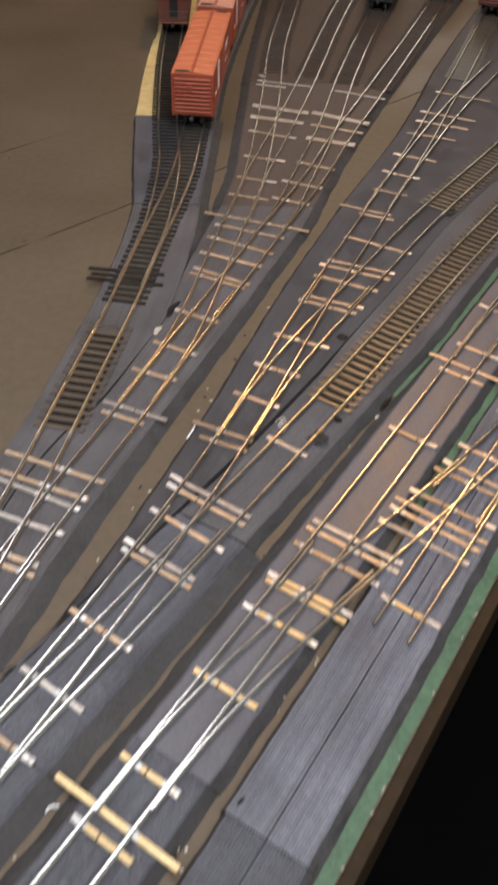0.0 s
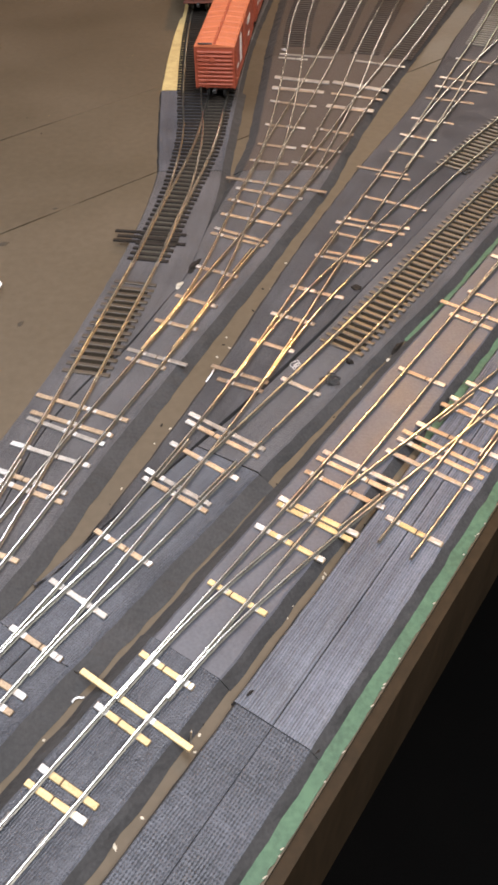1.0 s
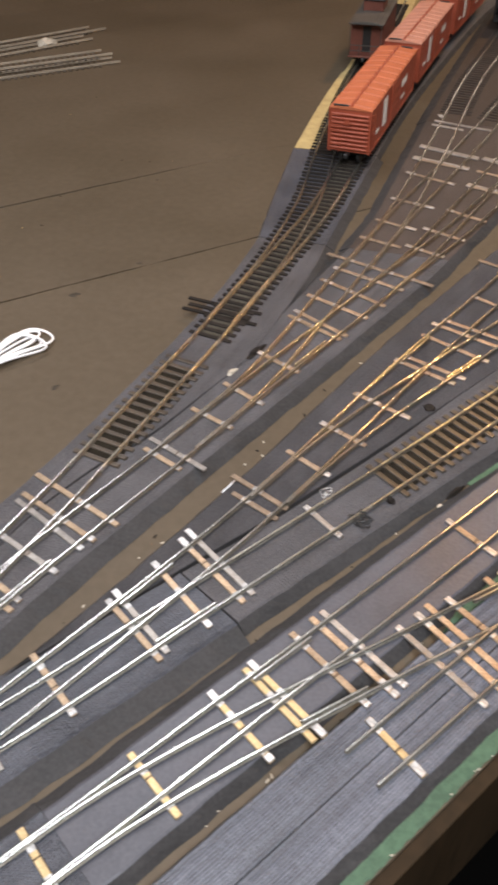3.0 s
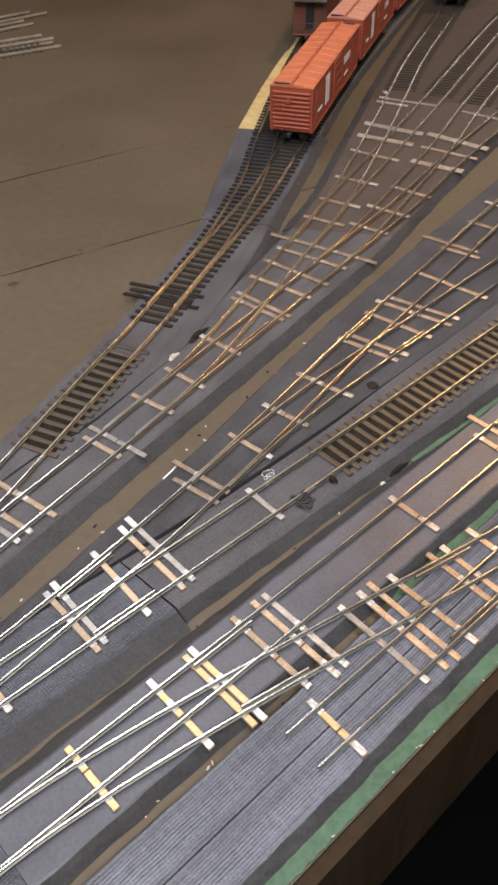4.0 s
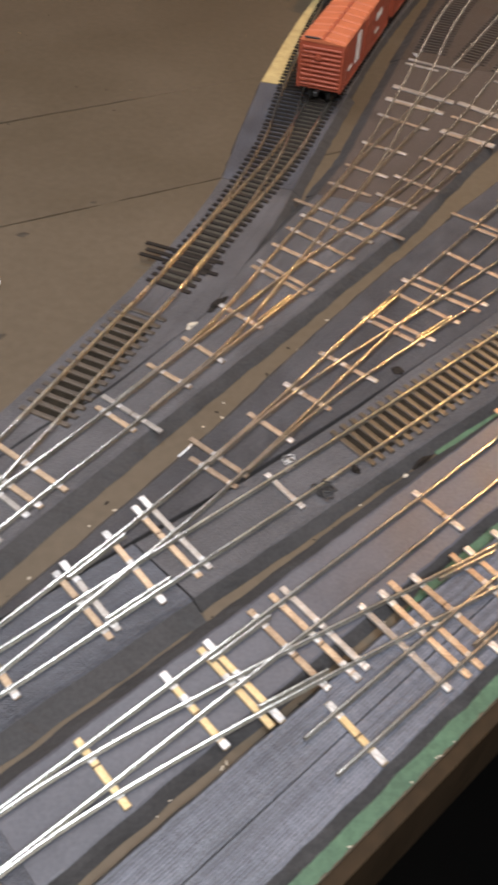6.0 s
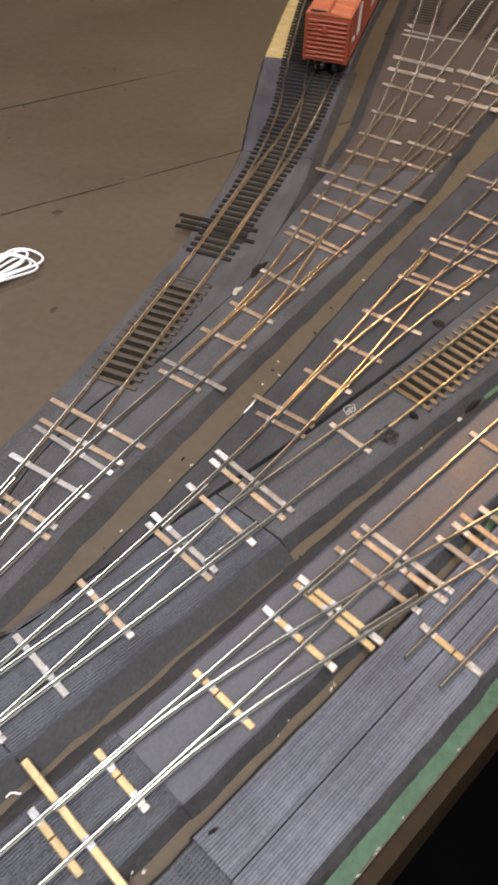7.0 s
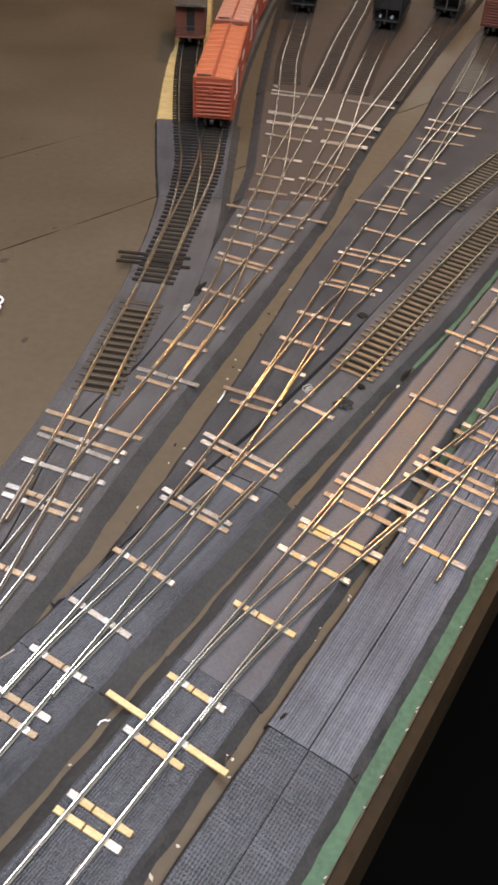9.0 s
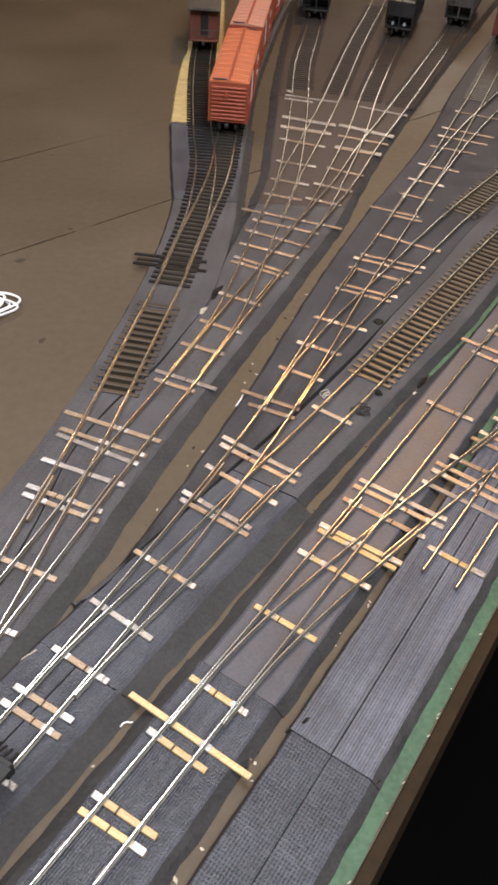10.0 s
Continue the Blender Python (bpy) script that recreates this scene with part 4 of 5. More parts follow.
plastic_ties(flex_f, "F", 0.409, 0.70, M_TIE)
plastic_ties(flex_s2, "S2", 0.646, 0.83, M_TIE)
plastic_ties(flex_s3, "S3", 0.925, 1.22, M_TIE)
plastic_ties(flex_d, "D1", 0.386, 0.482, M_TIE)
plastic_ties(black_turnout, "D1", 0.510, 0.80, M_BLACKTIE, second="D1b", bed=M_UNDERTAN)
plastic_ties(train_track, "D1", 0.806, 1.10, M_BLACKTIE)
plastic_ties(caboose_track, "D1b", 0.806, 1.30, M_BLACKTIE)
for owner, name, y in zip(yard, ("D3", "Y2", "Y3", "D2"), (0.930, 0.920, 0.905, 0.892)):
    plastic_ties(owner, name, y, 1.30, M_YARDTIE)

M_CHIP = material("pale_glue_chip", (0.55, 0.48, 0.38), (0.42, 0.35, 0.26), rough=0.6, bump=0.2)

# ---- rolling stock ----
RAIL_TOP = 0.0021


def on_route(route, y):
    """Place and heading (degrees, 0: straight up the plan) of a car whose near end stands at depth y of a route, over the next stretch."""
    s = LINE[route]
    i = int(np.argmin(abs(s[:, 1] - y)))
    d = lengths(s)
    j = min(len(s) - 1, int(np.searchsorted(d, d[i] + 0.14)))
    v = s[j] - s[i]
    return (float(s[i][0]), float(s[i][1]), RAIL_TOP), -math.degrees(math.atan2(v[0], v[1]))


def wheel(parent, x, y):
    bm = bmesh.new()
    rod(bm, (x - 0.0011, y, 0.0058), (x + 0.0011, y, 0.0058), 0.0058, 18)
    side = -1 if x > 0 else 1
    rod(bm, (x + side * 0.0011, y, 0.0058), (x + side * 0.0017, y, 0.0058), 0.0066, 18)
    return part("wheel", bm, M_BLACK, parent)


def truck(parent, y):
    bm = bmesh.new()
    for x in (-0.0125, 0.0125):
        box(bm, x - 0.001, x + 0.001, y - 0.011, y + 0.011, 0.0055, 0.0078, 0.0004)
        box(bm, x - 0.0012, x + 0.0012, y - 0.0035, y + 0.0035, 0.0030, 0.0090, 0.0005)
        for e in (-0.0105, 0.0105):
            box(bm, x - 0.0015, x + 0.0015, y + e - 0.0016, y + e + 0.0016, 0.0042, 0.0075, 0.0005)
    box(bm, -0.0125, 0.0125, y - 0.0025, y + 0.0025, 0.0050, 0.0085, 0.0004)
    for e in (-0.0105, 0.0105):
        rod(bm, (-0.0105, y + e, 0.0058), (0.0105, y + e, 0.0058), 0.0009, 8)
    ob = part("truck", bm, M_BLACK, parent)
    for e in (-0.0105, 0.0105):
        for x in (-HALF + 0.0006, HALF - 0.0006):
            wheel(ob, x, y + e)
    return ob


def coupler(parent, y, way):
    bm = bmesh.new()
    box(bm, -0.0014, 0.0014, min(y, y + way * 0.006), max(y, y + way * 0.006), 0.0088, 0.0112, 0.0003)
    box(bm, -0.0022, 0.0016, min(y + way * 0.005, y + way * 0.0085), max(y + way * 0.005, y + way * 0.0085), 0.0080, 0.0120, 0.0007)
    return part("coupler", bm, M_BLACK, parent)


def ladder_part(parent, a, up, wide, count, mat):
    """A ladder of two stiles and rungs, from a, up and across."""
    a, up, wide = Vector(a), Vector(up), Vector(wide)
    bm = bmesh.new()
    rod(bm, a, a + up, 0.00035, 6)
    rod(bm, a + wide, a + wide + up, 0.00035, 6)
    for k in range(count):
        p = a + up * ((k + 0.5) / count)
        rod(bm, p, p + wide, 0.00028, 6)
    return part("ladder", bm, mat, parent)


def boxcar(label, route, y, long, roof_mat, side_mat, tall=0.0470):
    place, turn = on_route(route, y)
    car = thing("boxcar", label, "boxcar", place, turn, group="train cars")
    w, base = 0.0178, 0.0112
    bm = bmesh.new()
    box(bm, -w, w, 0, long, base, tall, 0.0004)
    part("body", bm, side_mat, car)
    ribs = 9
    for end, way in ((0, -1), (long, 1)):
        for k in range(ribs):
            z = base + 0.0025 + k * (tall - base - 0.004) / ribs
            y0, y1 = sorted((end, end + way * 0.0017))
            part("end_rib", box(bmesh.new(), -w + 0.0016, w - 0.0016, y0, y1, z, z + 0.0020, 0.0006), side_mat, car)
        for x in (-w, w):
            y0, y1 = sorted((end - way * 0.0002, end + way * 0.0007))
            part("corner_post", box(bmesh.new(), x - 0.0007, x + 0.0007, y0, y1, base, tall, 0.0002), side_mat, car)
    for x in (-w, w):
        for k in range(15):
            yy = 0.006 + k * (long - 0.012) / 14
            part("side_rib", box(bmesh.new(), x - 0.0004, x + 0.0004, yy - 0.0005, yy + 0.0005, base + 0.001, tall - 0.001, 0.0001), side_mat, car)
        part("side_sill", box(bmesh.new(), x - 0.0006, x + 0.0006, 0.001, long - 0.001, base - 0.0012, base + 0.0008, 0.0002), side_mat, car)
    bm = bmesh.new()
    rise, over = 0.0026, 0.0184
    rows = [[bm.verts.new((x, yy, z)) for x, z in ((-over, tall), (-over, tall + 0.0008), (0, tall + rise), (over, tall + 0.0008), (over, tall))] for yy in (-0.0006, long + 0.0006)]
    for k in range(5):
        j = (k + 1) % 5
        bm.faces.new((rows[0][k], rows[0][j], rows[1][j], rows[1][k]))
    bm.faces.new(rows[0][::-1])
    bm.faces.new(rows[1])
    panels = 11
    for k in range(panels):
        yy, half = 0.0035 + (k + 0.5) * (long - 0.007) / panels, 0.40 * (long - 0.007) / panels
        for side in (-1, 1):
            a = [bm.verts.new((side * x, yy + e * half * 1.0, z + 0.0008)) for x, z, e in
                 ((0.0016, tall + rise - 0.0002, -1), (over - 0.0016, tall + 0.0009, -1), (over - 0.0016, tall + 0.0009, 1), (0.0016, tall + rise - 0.0002, 1))]
            b = [bm.verts.new((side * x, yy + e * half * 1.18, z)) for x, z, e in ((0.0008, tall + rise - 0.0002, -1), (over - 0.0006, tall + 0.0007, -1), (over - 0.0006, tall + 0.0007, 1), (0.0008, tall + rise - 0.0002, 1))]
            bm.faces.new(a if side < 0 else a[::-1])
            for i in range(4):
                bm.faces.new((a[i], a[(i + 1) % 4], b[(i + 1) % 4], b[i]))
    bmesh.ops.recalc_face_normals(bm, faces=bm.faces)
    part("roof", bm, roof_mat, car)
    bm = bmesh.new()
    box(bm, -0.0011, 0.0011, 0.0, long, tall + rise - 0.0002, tall + rise + 0.0007, 0.0002)
    part("ridge_strip", bm, side_mat, car, "darker ridge strip")
    for x0, x1, y0, y1 in ((-0.0150, -0.0020, 0.0002, 0.0026), (0.0030, 0.0140, long - 0.0040, long - 0.0014)):
        bm = bmesh.new()
        for k in range(3):
            yy = y0 + (y1 - y0) * k / 3
            box(bm, x0, x1, yy, yy + (y1 - y0) / 3.6, tall + 0.0022, tall + 0.0030, 0.0001)
        part("running_board", bm, M_BLACK, car, "dark roof-end running board")
    for x, side in ((-w, -1), (w, 1)):
        bm = bmesh.new()
        a, b = sorted((x + side * 0.0001, x + side * 0.0012))
        box(bm, a, b, long * 0.42, long * 0.58, base + 0.0005, tall - 0.0015, 0.0003)
        for k in range(4):
            z = base + 0.004 + k * 0.008
            c, d = sorted((x + side * 0.0010, x + side * 0.0016))
            box(bm, c, d, long * 0.425, long * 0.575, z, z + 0.0012, 0.0002)
        part("side_door", bm, side_mat, car)
        for p, q, z0, z1, n in ((0.26, 0.345, 0.0190, 0.0425, 2), (0.12, 0.19, 0.0215, 0.0240, 6), (0.66, 0.80, 0.0310, 0.0370, 4), (0.67, 0.76, 0.0200, 0.0220, 6)):
            bm = bmesh.new()
            a, b = sorted((x + side * 0.0003, x + side * 0.0007))
            for k in range(n):
                y0 = long * (p + (q - p) * k / n)
                box(bm, a, b, y0, y0 + long * (q - p) / n * 0.68, z0, z1)
            part("lettering", bm, M_WHITE, car, "white lettering bars")
    ladder_part(car, (-w + 0.002, -0.0016, base), (0, 0, tall - base - 0.003), (0.008, 0, 0), 8, side_mat)
    ladder_part(car, (w + 0.0012, 0.003, base), (0, 0, tall - base - 0.003), (0, 0.007, 0), 8, side_mat)
    ladder_part(car, (-w - 0.0012, long - 0.010, base), (0, 0, tall - base - 0.003), (0, 0.007, 0), 8, side_mat)
    bm = bmesh.new()
    rod(bm, (-0.002, -0.0032, 0.037), (-0.002, -0.0024, 0.037), 0.0024, 16)
    rod(bm, (-0.002, -0.0034, 0.037), (-0.002, 0.0, 0.037), 0.0006, 8)
    part("brake_wheel", bm, side_mat, car)
    bm = bmesh.new()
    box(bm, -0.0065, 0.0065, 0.004, long - 0.004, 0.0085, base, 0.0003)
    for k in range(5):
        yy = long * (0.15 + 0.175 * k)
        box(bm, -0.015, 0.015, yy - 0.001, yy + 0.001, 0.0095, base, 0.0002)
    part("underframe", bm, M_BLACK, car)
    for yy in (0.021, long - 0.021):
        truck(car, yy)
    coupler(car, 0.001, -1)
    coupler(car, long - 0.001, 1)
    return car


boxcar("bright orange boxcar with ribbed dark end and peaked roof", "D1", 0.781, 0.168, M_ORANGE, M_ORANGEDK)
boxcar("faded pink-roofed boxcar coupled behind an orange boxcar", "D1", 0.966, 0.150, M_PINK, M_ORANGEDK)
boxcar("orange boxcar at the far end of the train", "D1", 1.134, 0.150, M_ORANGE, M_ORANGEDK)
boxcar("brown oxide boxcar standing on a yard track", "S3", 1.125, 0.150, M_PINK, M_OXIDE, tall=0.044)


def caboose(label, route, y):
    place, turn = on_route(route, y)
    car = thing("caboose", label, "caboose", place, turn, group="train cars")
    long, w, base, tall = 0.115, 0.0175, 0.0112, 0.043
    bm = bmesh.new()
    box(bm, -w, w, 0.012, long - 0.012, base, tall, 0.0004)
    for x in (-w, w):
        for k in range(24):
            yy = 0.014 + k * (long - 0.028) / 23
            box(bm, x - 0.0002, x + 0.0002, yy - 0.0011, yy + 0.0011, base + 0.001, tall - 0.001)
    part("body", bm, M_OXIDE, car)
    bm = bmesh.new()
    for z, half, thick in ((tall, w + 0.0012, 0.0012), (tall + 0.0012, w - 0.004, 0.0010), (tall + 0.0022, w - 0.009, 0.0006)):
        box(bm, -half, half, 0.001, long - 0.001, z, z + thick, 0.0003)
    part("roof", bm, M_ROOFGREY, car, "weathered grey roof")
    bm = bmesh.new()
    box(bm, -0.011, 0.011, 0.045, 0.075, tall + 0.002, tall + 0.013, 0.0006)
    cupola = part("cupola", bm, M_OXIDE, car)
    part("cupola_roof", box(bmesh.new(), -0.0125, 0.0125, 0.043, 0.077, tall + 0.013, tall + 0.0142, 0.0004), M_BLACK, cupola)
    for end, way in ((0.0, 1), (long, -1)):
        bm = bmesh.new()
        y0, y1 = sorted((end, end + way * 0.012))
        box(bm, -w, w, y0, y1, base - 0.001, base + 0.0008, 0.0003)
        part("platform", bm, M_OXIDE, car)
        bm = bmesh.new()
        yy = end + way * 0.0008
        for z in (base + 0.006, base + 0.0115):
            rod(bm, (-w + 0.001, yy, z), (w - 0.001, yy, z), 0.0004, 6)
        for x in (-w + 0.001, -0.006, 0.006, w - 0.001):
            rod(bm, (x, yy, base), (x, yy, base + 0.0115), 0.0004, 6)
        for x in (-w + 0.001, w - 0.001):
            rod(bm, (x, yy, base), (x, yy, tall), 0.0004, 6)
        part("railing", bm, M_ROOFGREY, car)
        bm = bmesh.new()
        y0, y1 = sorted((end + way * 0.0114, end + way * 0.0122))
        box(bm, -0.0045, 0.0045, y0, y1, base + 0.002, tall - 0.004, 0.0002)
        part("end_door", bm, M_BLACK, car)
    for yy in (0.026, long - 0.026):
        truck(car, yy)
    coupler(car, 0.001, -1)
    coupler(car, long - 0.001, 1)
    return car


caboose("dark red caboose with railed end platform and grey roof", "D1b", 1.030)


def hopper(label, route, y, long=0.120, lamps=False, tall=0.042, body_mat=None):
    place, turn = on_route(route, y)
    car = thing("hopper_car", label, "hopper car", place, turn, group="train cars")
    w, base = 0.0175, 0.0110
    bm = bmesh.new()
    rows = []
    for yy, z0 in ((0.001, base + 0.013), (0.020, base), (long - 0.020, base), (long - 0.001, base + 0.013)):
        rows.append([bm.verts.new((x, yy, z)) for x, z in ((-w, z0), (-w, tall), (-w + 0.001, tall), (-w + 0.001, tall - 0.006), (w - 0.001, tall - 0.006), (w - 0.001, tall), (w, tall), (w, z0))])
    for a, b in zip(rows, rows[1:]):
        for k in range(8):
            bm.faces.new((a[k], a[(k + 1) % 8], b[(k + 1) % 8], b[k]))
    bm.faces.new(rows[0][::-1])
    bm.faces.new(rows[-1])
    bmesh.ops.recalc_face_normals(bm, faces=bm.faces)
    part("body", bm, body_mat or M_BLACK, car)
    for x in (-w, w):
        for k in range(9):
            yy = 0.003 + k * (long - 0.006) / 8
            part("side_rib", box(bmesh.new(), x - 0.0008, x + 0.0008, yy - 0.0006, yy + 0.0006, base + 0.004, tall, 0.0002), body_mat or M_BLACK, car)
    for yy in (0.0012, long - 0.0012):
        part("end_beam", box(bmesh.new(), -w, w, yy - 0.0008, yy + 0.0008, tall - 0.003, tall, 0.0003), body_mat or M_BLACK, car)
        for x in (-w + 0.001, w - 0.001, 0):
            part("end_post", box(bmesh.new(), x - 0.0009, x + 0.0009, yy - 0.0008, yy + 0.0008, base, tall - 0.002, 0.0002), body_mat or M_BLACK, car)
    bm = bmesh.new()
    box(bm, -w, w, 0.0, long, 0.0092, base + 0.0006, 0.0004)
    part("end_sill", bm, M_BLACK, car)
    if lamps:
        for x in (-0.0075, 0.0075):
            bm = bmesh.new()
            rod(bm, (x, -0.0022, 0.0160), (x, 0.0014, 0.0160), 0.0019, 14)
            part("marker_lamp", bm, M_LENS, car, "pale round marker lamp")
    ladder_part(car, (-w + 0.001, -0.0012, base), (0, 0, tall - base - 0.003), (0.008, 0, 0), 7, M_BLACK)
    for yy in (0.020, long - 0.020):
        truck(car, yy)
    coupler(car, 0.001, -1)
    coupler(car, long - 0.001, 1)
    return car


hopper("black hopper car with two pale marker lamps", "Y3", 1.135, lamps=True, tall=0.047)
hopper("black hopper car deep in the yard", "D3", 1.195)
hopper("weathered dark brown hopper car deep in the yard", "D2", 1.205, body_mat=M_ROOFGREY)


def locomotive(label, route, y):
    """A black steam locomotive; the front looks up the plan."""
    s = LINE[route]
    i = int(np.argmin(abs(s[:, 1] - y)))
    v = s[i] - s[max(0, i - 20)]
    turn = -math.degrees(math.atan2(v[0], v[1]))
    ob = thing("locomotive", label, "locomotive", (float(s[i][0]), float(s[i][1]), RAIL_TOP), turn)
    bm = bmesh.new()
    rod(bm, (0, -0.10, 0.030), (0, -0.004, 0.030), 0.0125, 28)
    rod(bm, (0, -0.034, 0.030), (0, -0.003, 0.030), 0.0133, 28)
    for yy in (-0.045, -0.065, -0.085):
        rod(bm, (0, yy - 0.0006, 0.030), (0, yy + 0.0006, 0.030), 0.0129, 28)
    part("boiler", bm, M_BLACK, ob)
    bm = bmesh.new()
    rod(bm, (0, -0.003, 0.030), (0, -0.0015, 0.030), 0.0125, 28)
    rod(bm, (0, -0.0015, 0.030), (0, 0.0, 0.030), 0.0100, 24, 0.0080)
    part("smokebox_door", bm, M_BLACK, ob)
    bm = bmesh.new()
    rod(bm, (0, -0.020, 0.041), (0, -0.020, 0.050), 0.0034, 16, 0.0040)
    part("chimney", bm, M_BLACK, ob)
    bm = bmesh.new()
    rod(bm, (0, -0.055, 0.040), (0, -0.055, 0.0475), 0.0052, 16, 0.0036)
    part("dome", bm, M_BLACK, ob)
    bm = bmesh.new()
    rod(bm, (0, -0.006, 0.0455), (0, 0.001, 0.0455), 0.0026, 14)
    part("headlamp", bm, M_BLACK, ob)
    bm = bmesh.new()
    box(bm, -0.016, 0.016, -0.10, 0.006, 0.0125, 0.0142, 0.0003)
    box(bm, -0.015, 0.015, 0.004, 0.008, 0.0070, 0.0140, 0.0005)
    for k in range(7):
        x = -0.012 + 0.004 * k
        rod(bm, (x, 0.007, 0.0095), (x * 0.7, 0.015, 0.0025), 0.0006, 6)
    part("pilot", bm, M_BLACK, ob)
    for x in (-0.0145, 0.0145):
        bm = bmesh.new()
        rod(bm, (x, -0.026, 0.0090), (x, -0.008, 0.0090), 0.0048, 18)
        box(bm, x - 0.004, x + 0.004, -0.025, -0.009, 0.0085, 0.0185, 0.0008)
        part("cylinder", bm, M_BLACK, ob)
    bm = bmesh.new()
    box(bm, -0.0155, 0.0155, -0.135, -0.10, 0.014, 0.046, 0.0008)
    box(bm, -0.0175, 0.0175, -0.140, -0.096, 0.046, 0.0475, 0.0006)
    part("cab", bm, M_BLACK, ob)
    for yy, r in ((-0.002, 0.0052), (-0.042, 0.0100), (-0.064, 0.0100), (-0.086, 0.0100)):
        for x in (-HALF, HALF):
            bm = bmesh.new()
            rod(bm, (x - 0.0012, yy, r), (x + 0.0012, yy, r), r, 24)
            part("wheel", bm, M_BLACK, ob)
    return ob


locomotive("black steam locomotive rolling up to the turnout", "S", 0.150)

# ---- loose things on the table ----
def tube(bm, line, r, seg=7):
    line = [Vector(p) for p in line]
    rows = []
    for i, p in enumerate(line):
        t = (line[min(i + 1, len(line) - 1)] - line[max(i - 1, 0)]).normalized()
        a = t.cross(Vector((0, 0, 1)))
        a = a.normalized() if a.length > 1e-4 else Vector((1, 0, 0))
        b = a.cross(t)
        rows.append([bm.verts.new(p + r * (math.cos(2 * math.pi * k / seg) * a + math.sin(2 * math.pi * k / seg) * b)) for k in range(seg)])
    for q, s in zip(rows, rows[1:]):
        for k in range(seg):
            bm.faces.new((q[k], q[(k + 1) % seg], s[(k + 1) % seg], s[k]))
    bm.faces.new(rows[0][::-1])
    bm.faces.new(rows[-1])
    bmesh.ops.recalc_face_normals(bm, faces=bm.faces)
    for f in bm.faces:
        f.smooth = True
    return bm


def wire_bundle():
    knot = Vector((-0.2080, 0.4345, TABLE))
    ob = thing("wire_bundle", "folded bundle of thin white wire tied in the middle", "wire", tuple(knot), 0)
    axis, side = Vector((0.37, 0.93, 0)), Vector((0.93, -0.37, 0))
    rnd = random.Random(3)
    for way, reach in ((1, 0.065), (-1, 0.085)):
        for k in range(6):
            long, wide = reach * rnd.uniform(0.80, 1.0), 0.0185 * (0.22 + 0.15 * k)
            lift, skew = rnd.uniform(0.0005, 0.0030), rnd.uniform(-0.004, 0.004)
            line = []
            for j in range(57):
                turn = j / 56
                v = math.sin(math.pi * turn) ** 0.7
                w = (1 if turn < 0.5 else -1) * wide * v ** 1.3 * math.sqrt(max(0.0, 1 - v ** 9)) + 0.0012 * (1 - 2 * turn)
                sag = 0.0012 + 0.0028 * (1 - v) + lift * math.sin(math.pi * v) + 0.0011 * (k % 3) * v
                line.append(axis * way * (long * v) + side * (w + skew * v + 0.0006 * math.sin(9 * turn + k)) + Vector((0, 0, sag)))
            part("strand", tube(bmesh.new(), line, 0.00085), M_WIRE, ob)
    bm = bmesh.new()
    for k in range(4):
        ring = [axis * (0.0017 * (k - 1.5) + 0.0008 * (k % 2)) + side * (0.0046 * math.cos(a)) + Vector((0, 0, 0.0042 + 0.0038 * math.sin(a))) for a in [2 * math.pi * j / 16 for j in range(17)]]
        tube(bm, ring, 0.0010)
    part("tie_wrap", bm, M_WIRE, ob)
    bm = bmesh.new()
    tube(bm, [side * 0.004 + Vector((0, 0, 0.003)), side * 0.008 - axis * 0.003 + Vector((0, 0, 0.002)), side * 0.0125 - axis * 0.0075 + Vector((0, 0, 0.0009))], 0.0007)
    tube(bm, [side * -0.004 + Vector((0, 0, 0.003)), side * -0.006 + axis * 0.003 + Vector((0, 0, 0.003)), side * -0.0075 + axis * 0.007 + Vector((0, 0, 0.002))], 0.0007)
    part("tail", bm, M_WIRE, ob)


wire_bundle()


def loose_track(label, p, q, lift, short=0.010):
    """A spare length between two places given along and across the table's boards."""
    ob = thing("loose_track", label, "track", (0, 0, TABLE + lift), 0, group="loose track lengths")
    p, q = (np.array(SEAM + GRAIN * a + CROSS * c) for a, c in (p, q))
    line = np.array([p + (q - p) * k / 80 for k in range(81)])
    t = tangents(line)
    n = np.stack([t[:, 1], -t[:, 0]], 1)
    d = lengths(line)[-1]
    for side in (-1, 1):
        keep = 81 if side > 0 else 81 - int(80 * short / d)
        lay_rail(ob, (line + side * HALF * n)[:keep], M_LOOSE, web=M_LOOSE)
    angle = math.degrees(math.atan2(n[0][1], n[0][0]))
    for k in range(int((d - 0.012) / 0.0069)):
        c = line[0] + t[0] * 0.0069 * k
        piece("tie", plastic_tie_mesh(0.027, M_TIE), ob, pose(c[0], c[1], 0, 0, 0, angle))


loose_track("spare length of flexible track lying on the table", (-0.25, 0.551), (0.178, 0.578), 0.0014, 0.020)
loose_track("spare length of flexible track lying beside another", (-0.25, 0.519), (0.150, 0.546), 0.0014)
loose_track("spare length of flexible track lying on the table", (-0.25, 0.481), (0.152, 0.448), 0.0014, 0.006)
loose_track("spare length of flexible track lying on another", (-0.22, 0.497), (0.150, 0.467), 0.0052, 0.012)

# two long ties of a switch stand beside the black turnout
for y0, x0, long in ((0.5335, -0.0775, 0.054), (0.5400, -0.0790, 0.046), (0.5465, -0.0775, 0.054)):
    piece("tie", plastic_tie_mesh(long, M_BLACKTIE), black_turnout, pose(x0, y0, -0.00004, 0, 0, -8))


part("throw_pin", rod(bmesh.new(), (-0.0255, 0.1575, -0.006), (-0.0245, 0.1590, 0.0035), 0.0004), M_SOLDER, turnout_b, "thin bent pin at the throw bar")


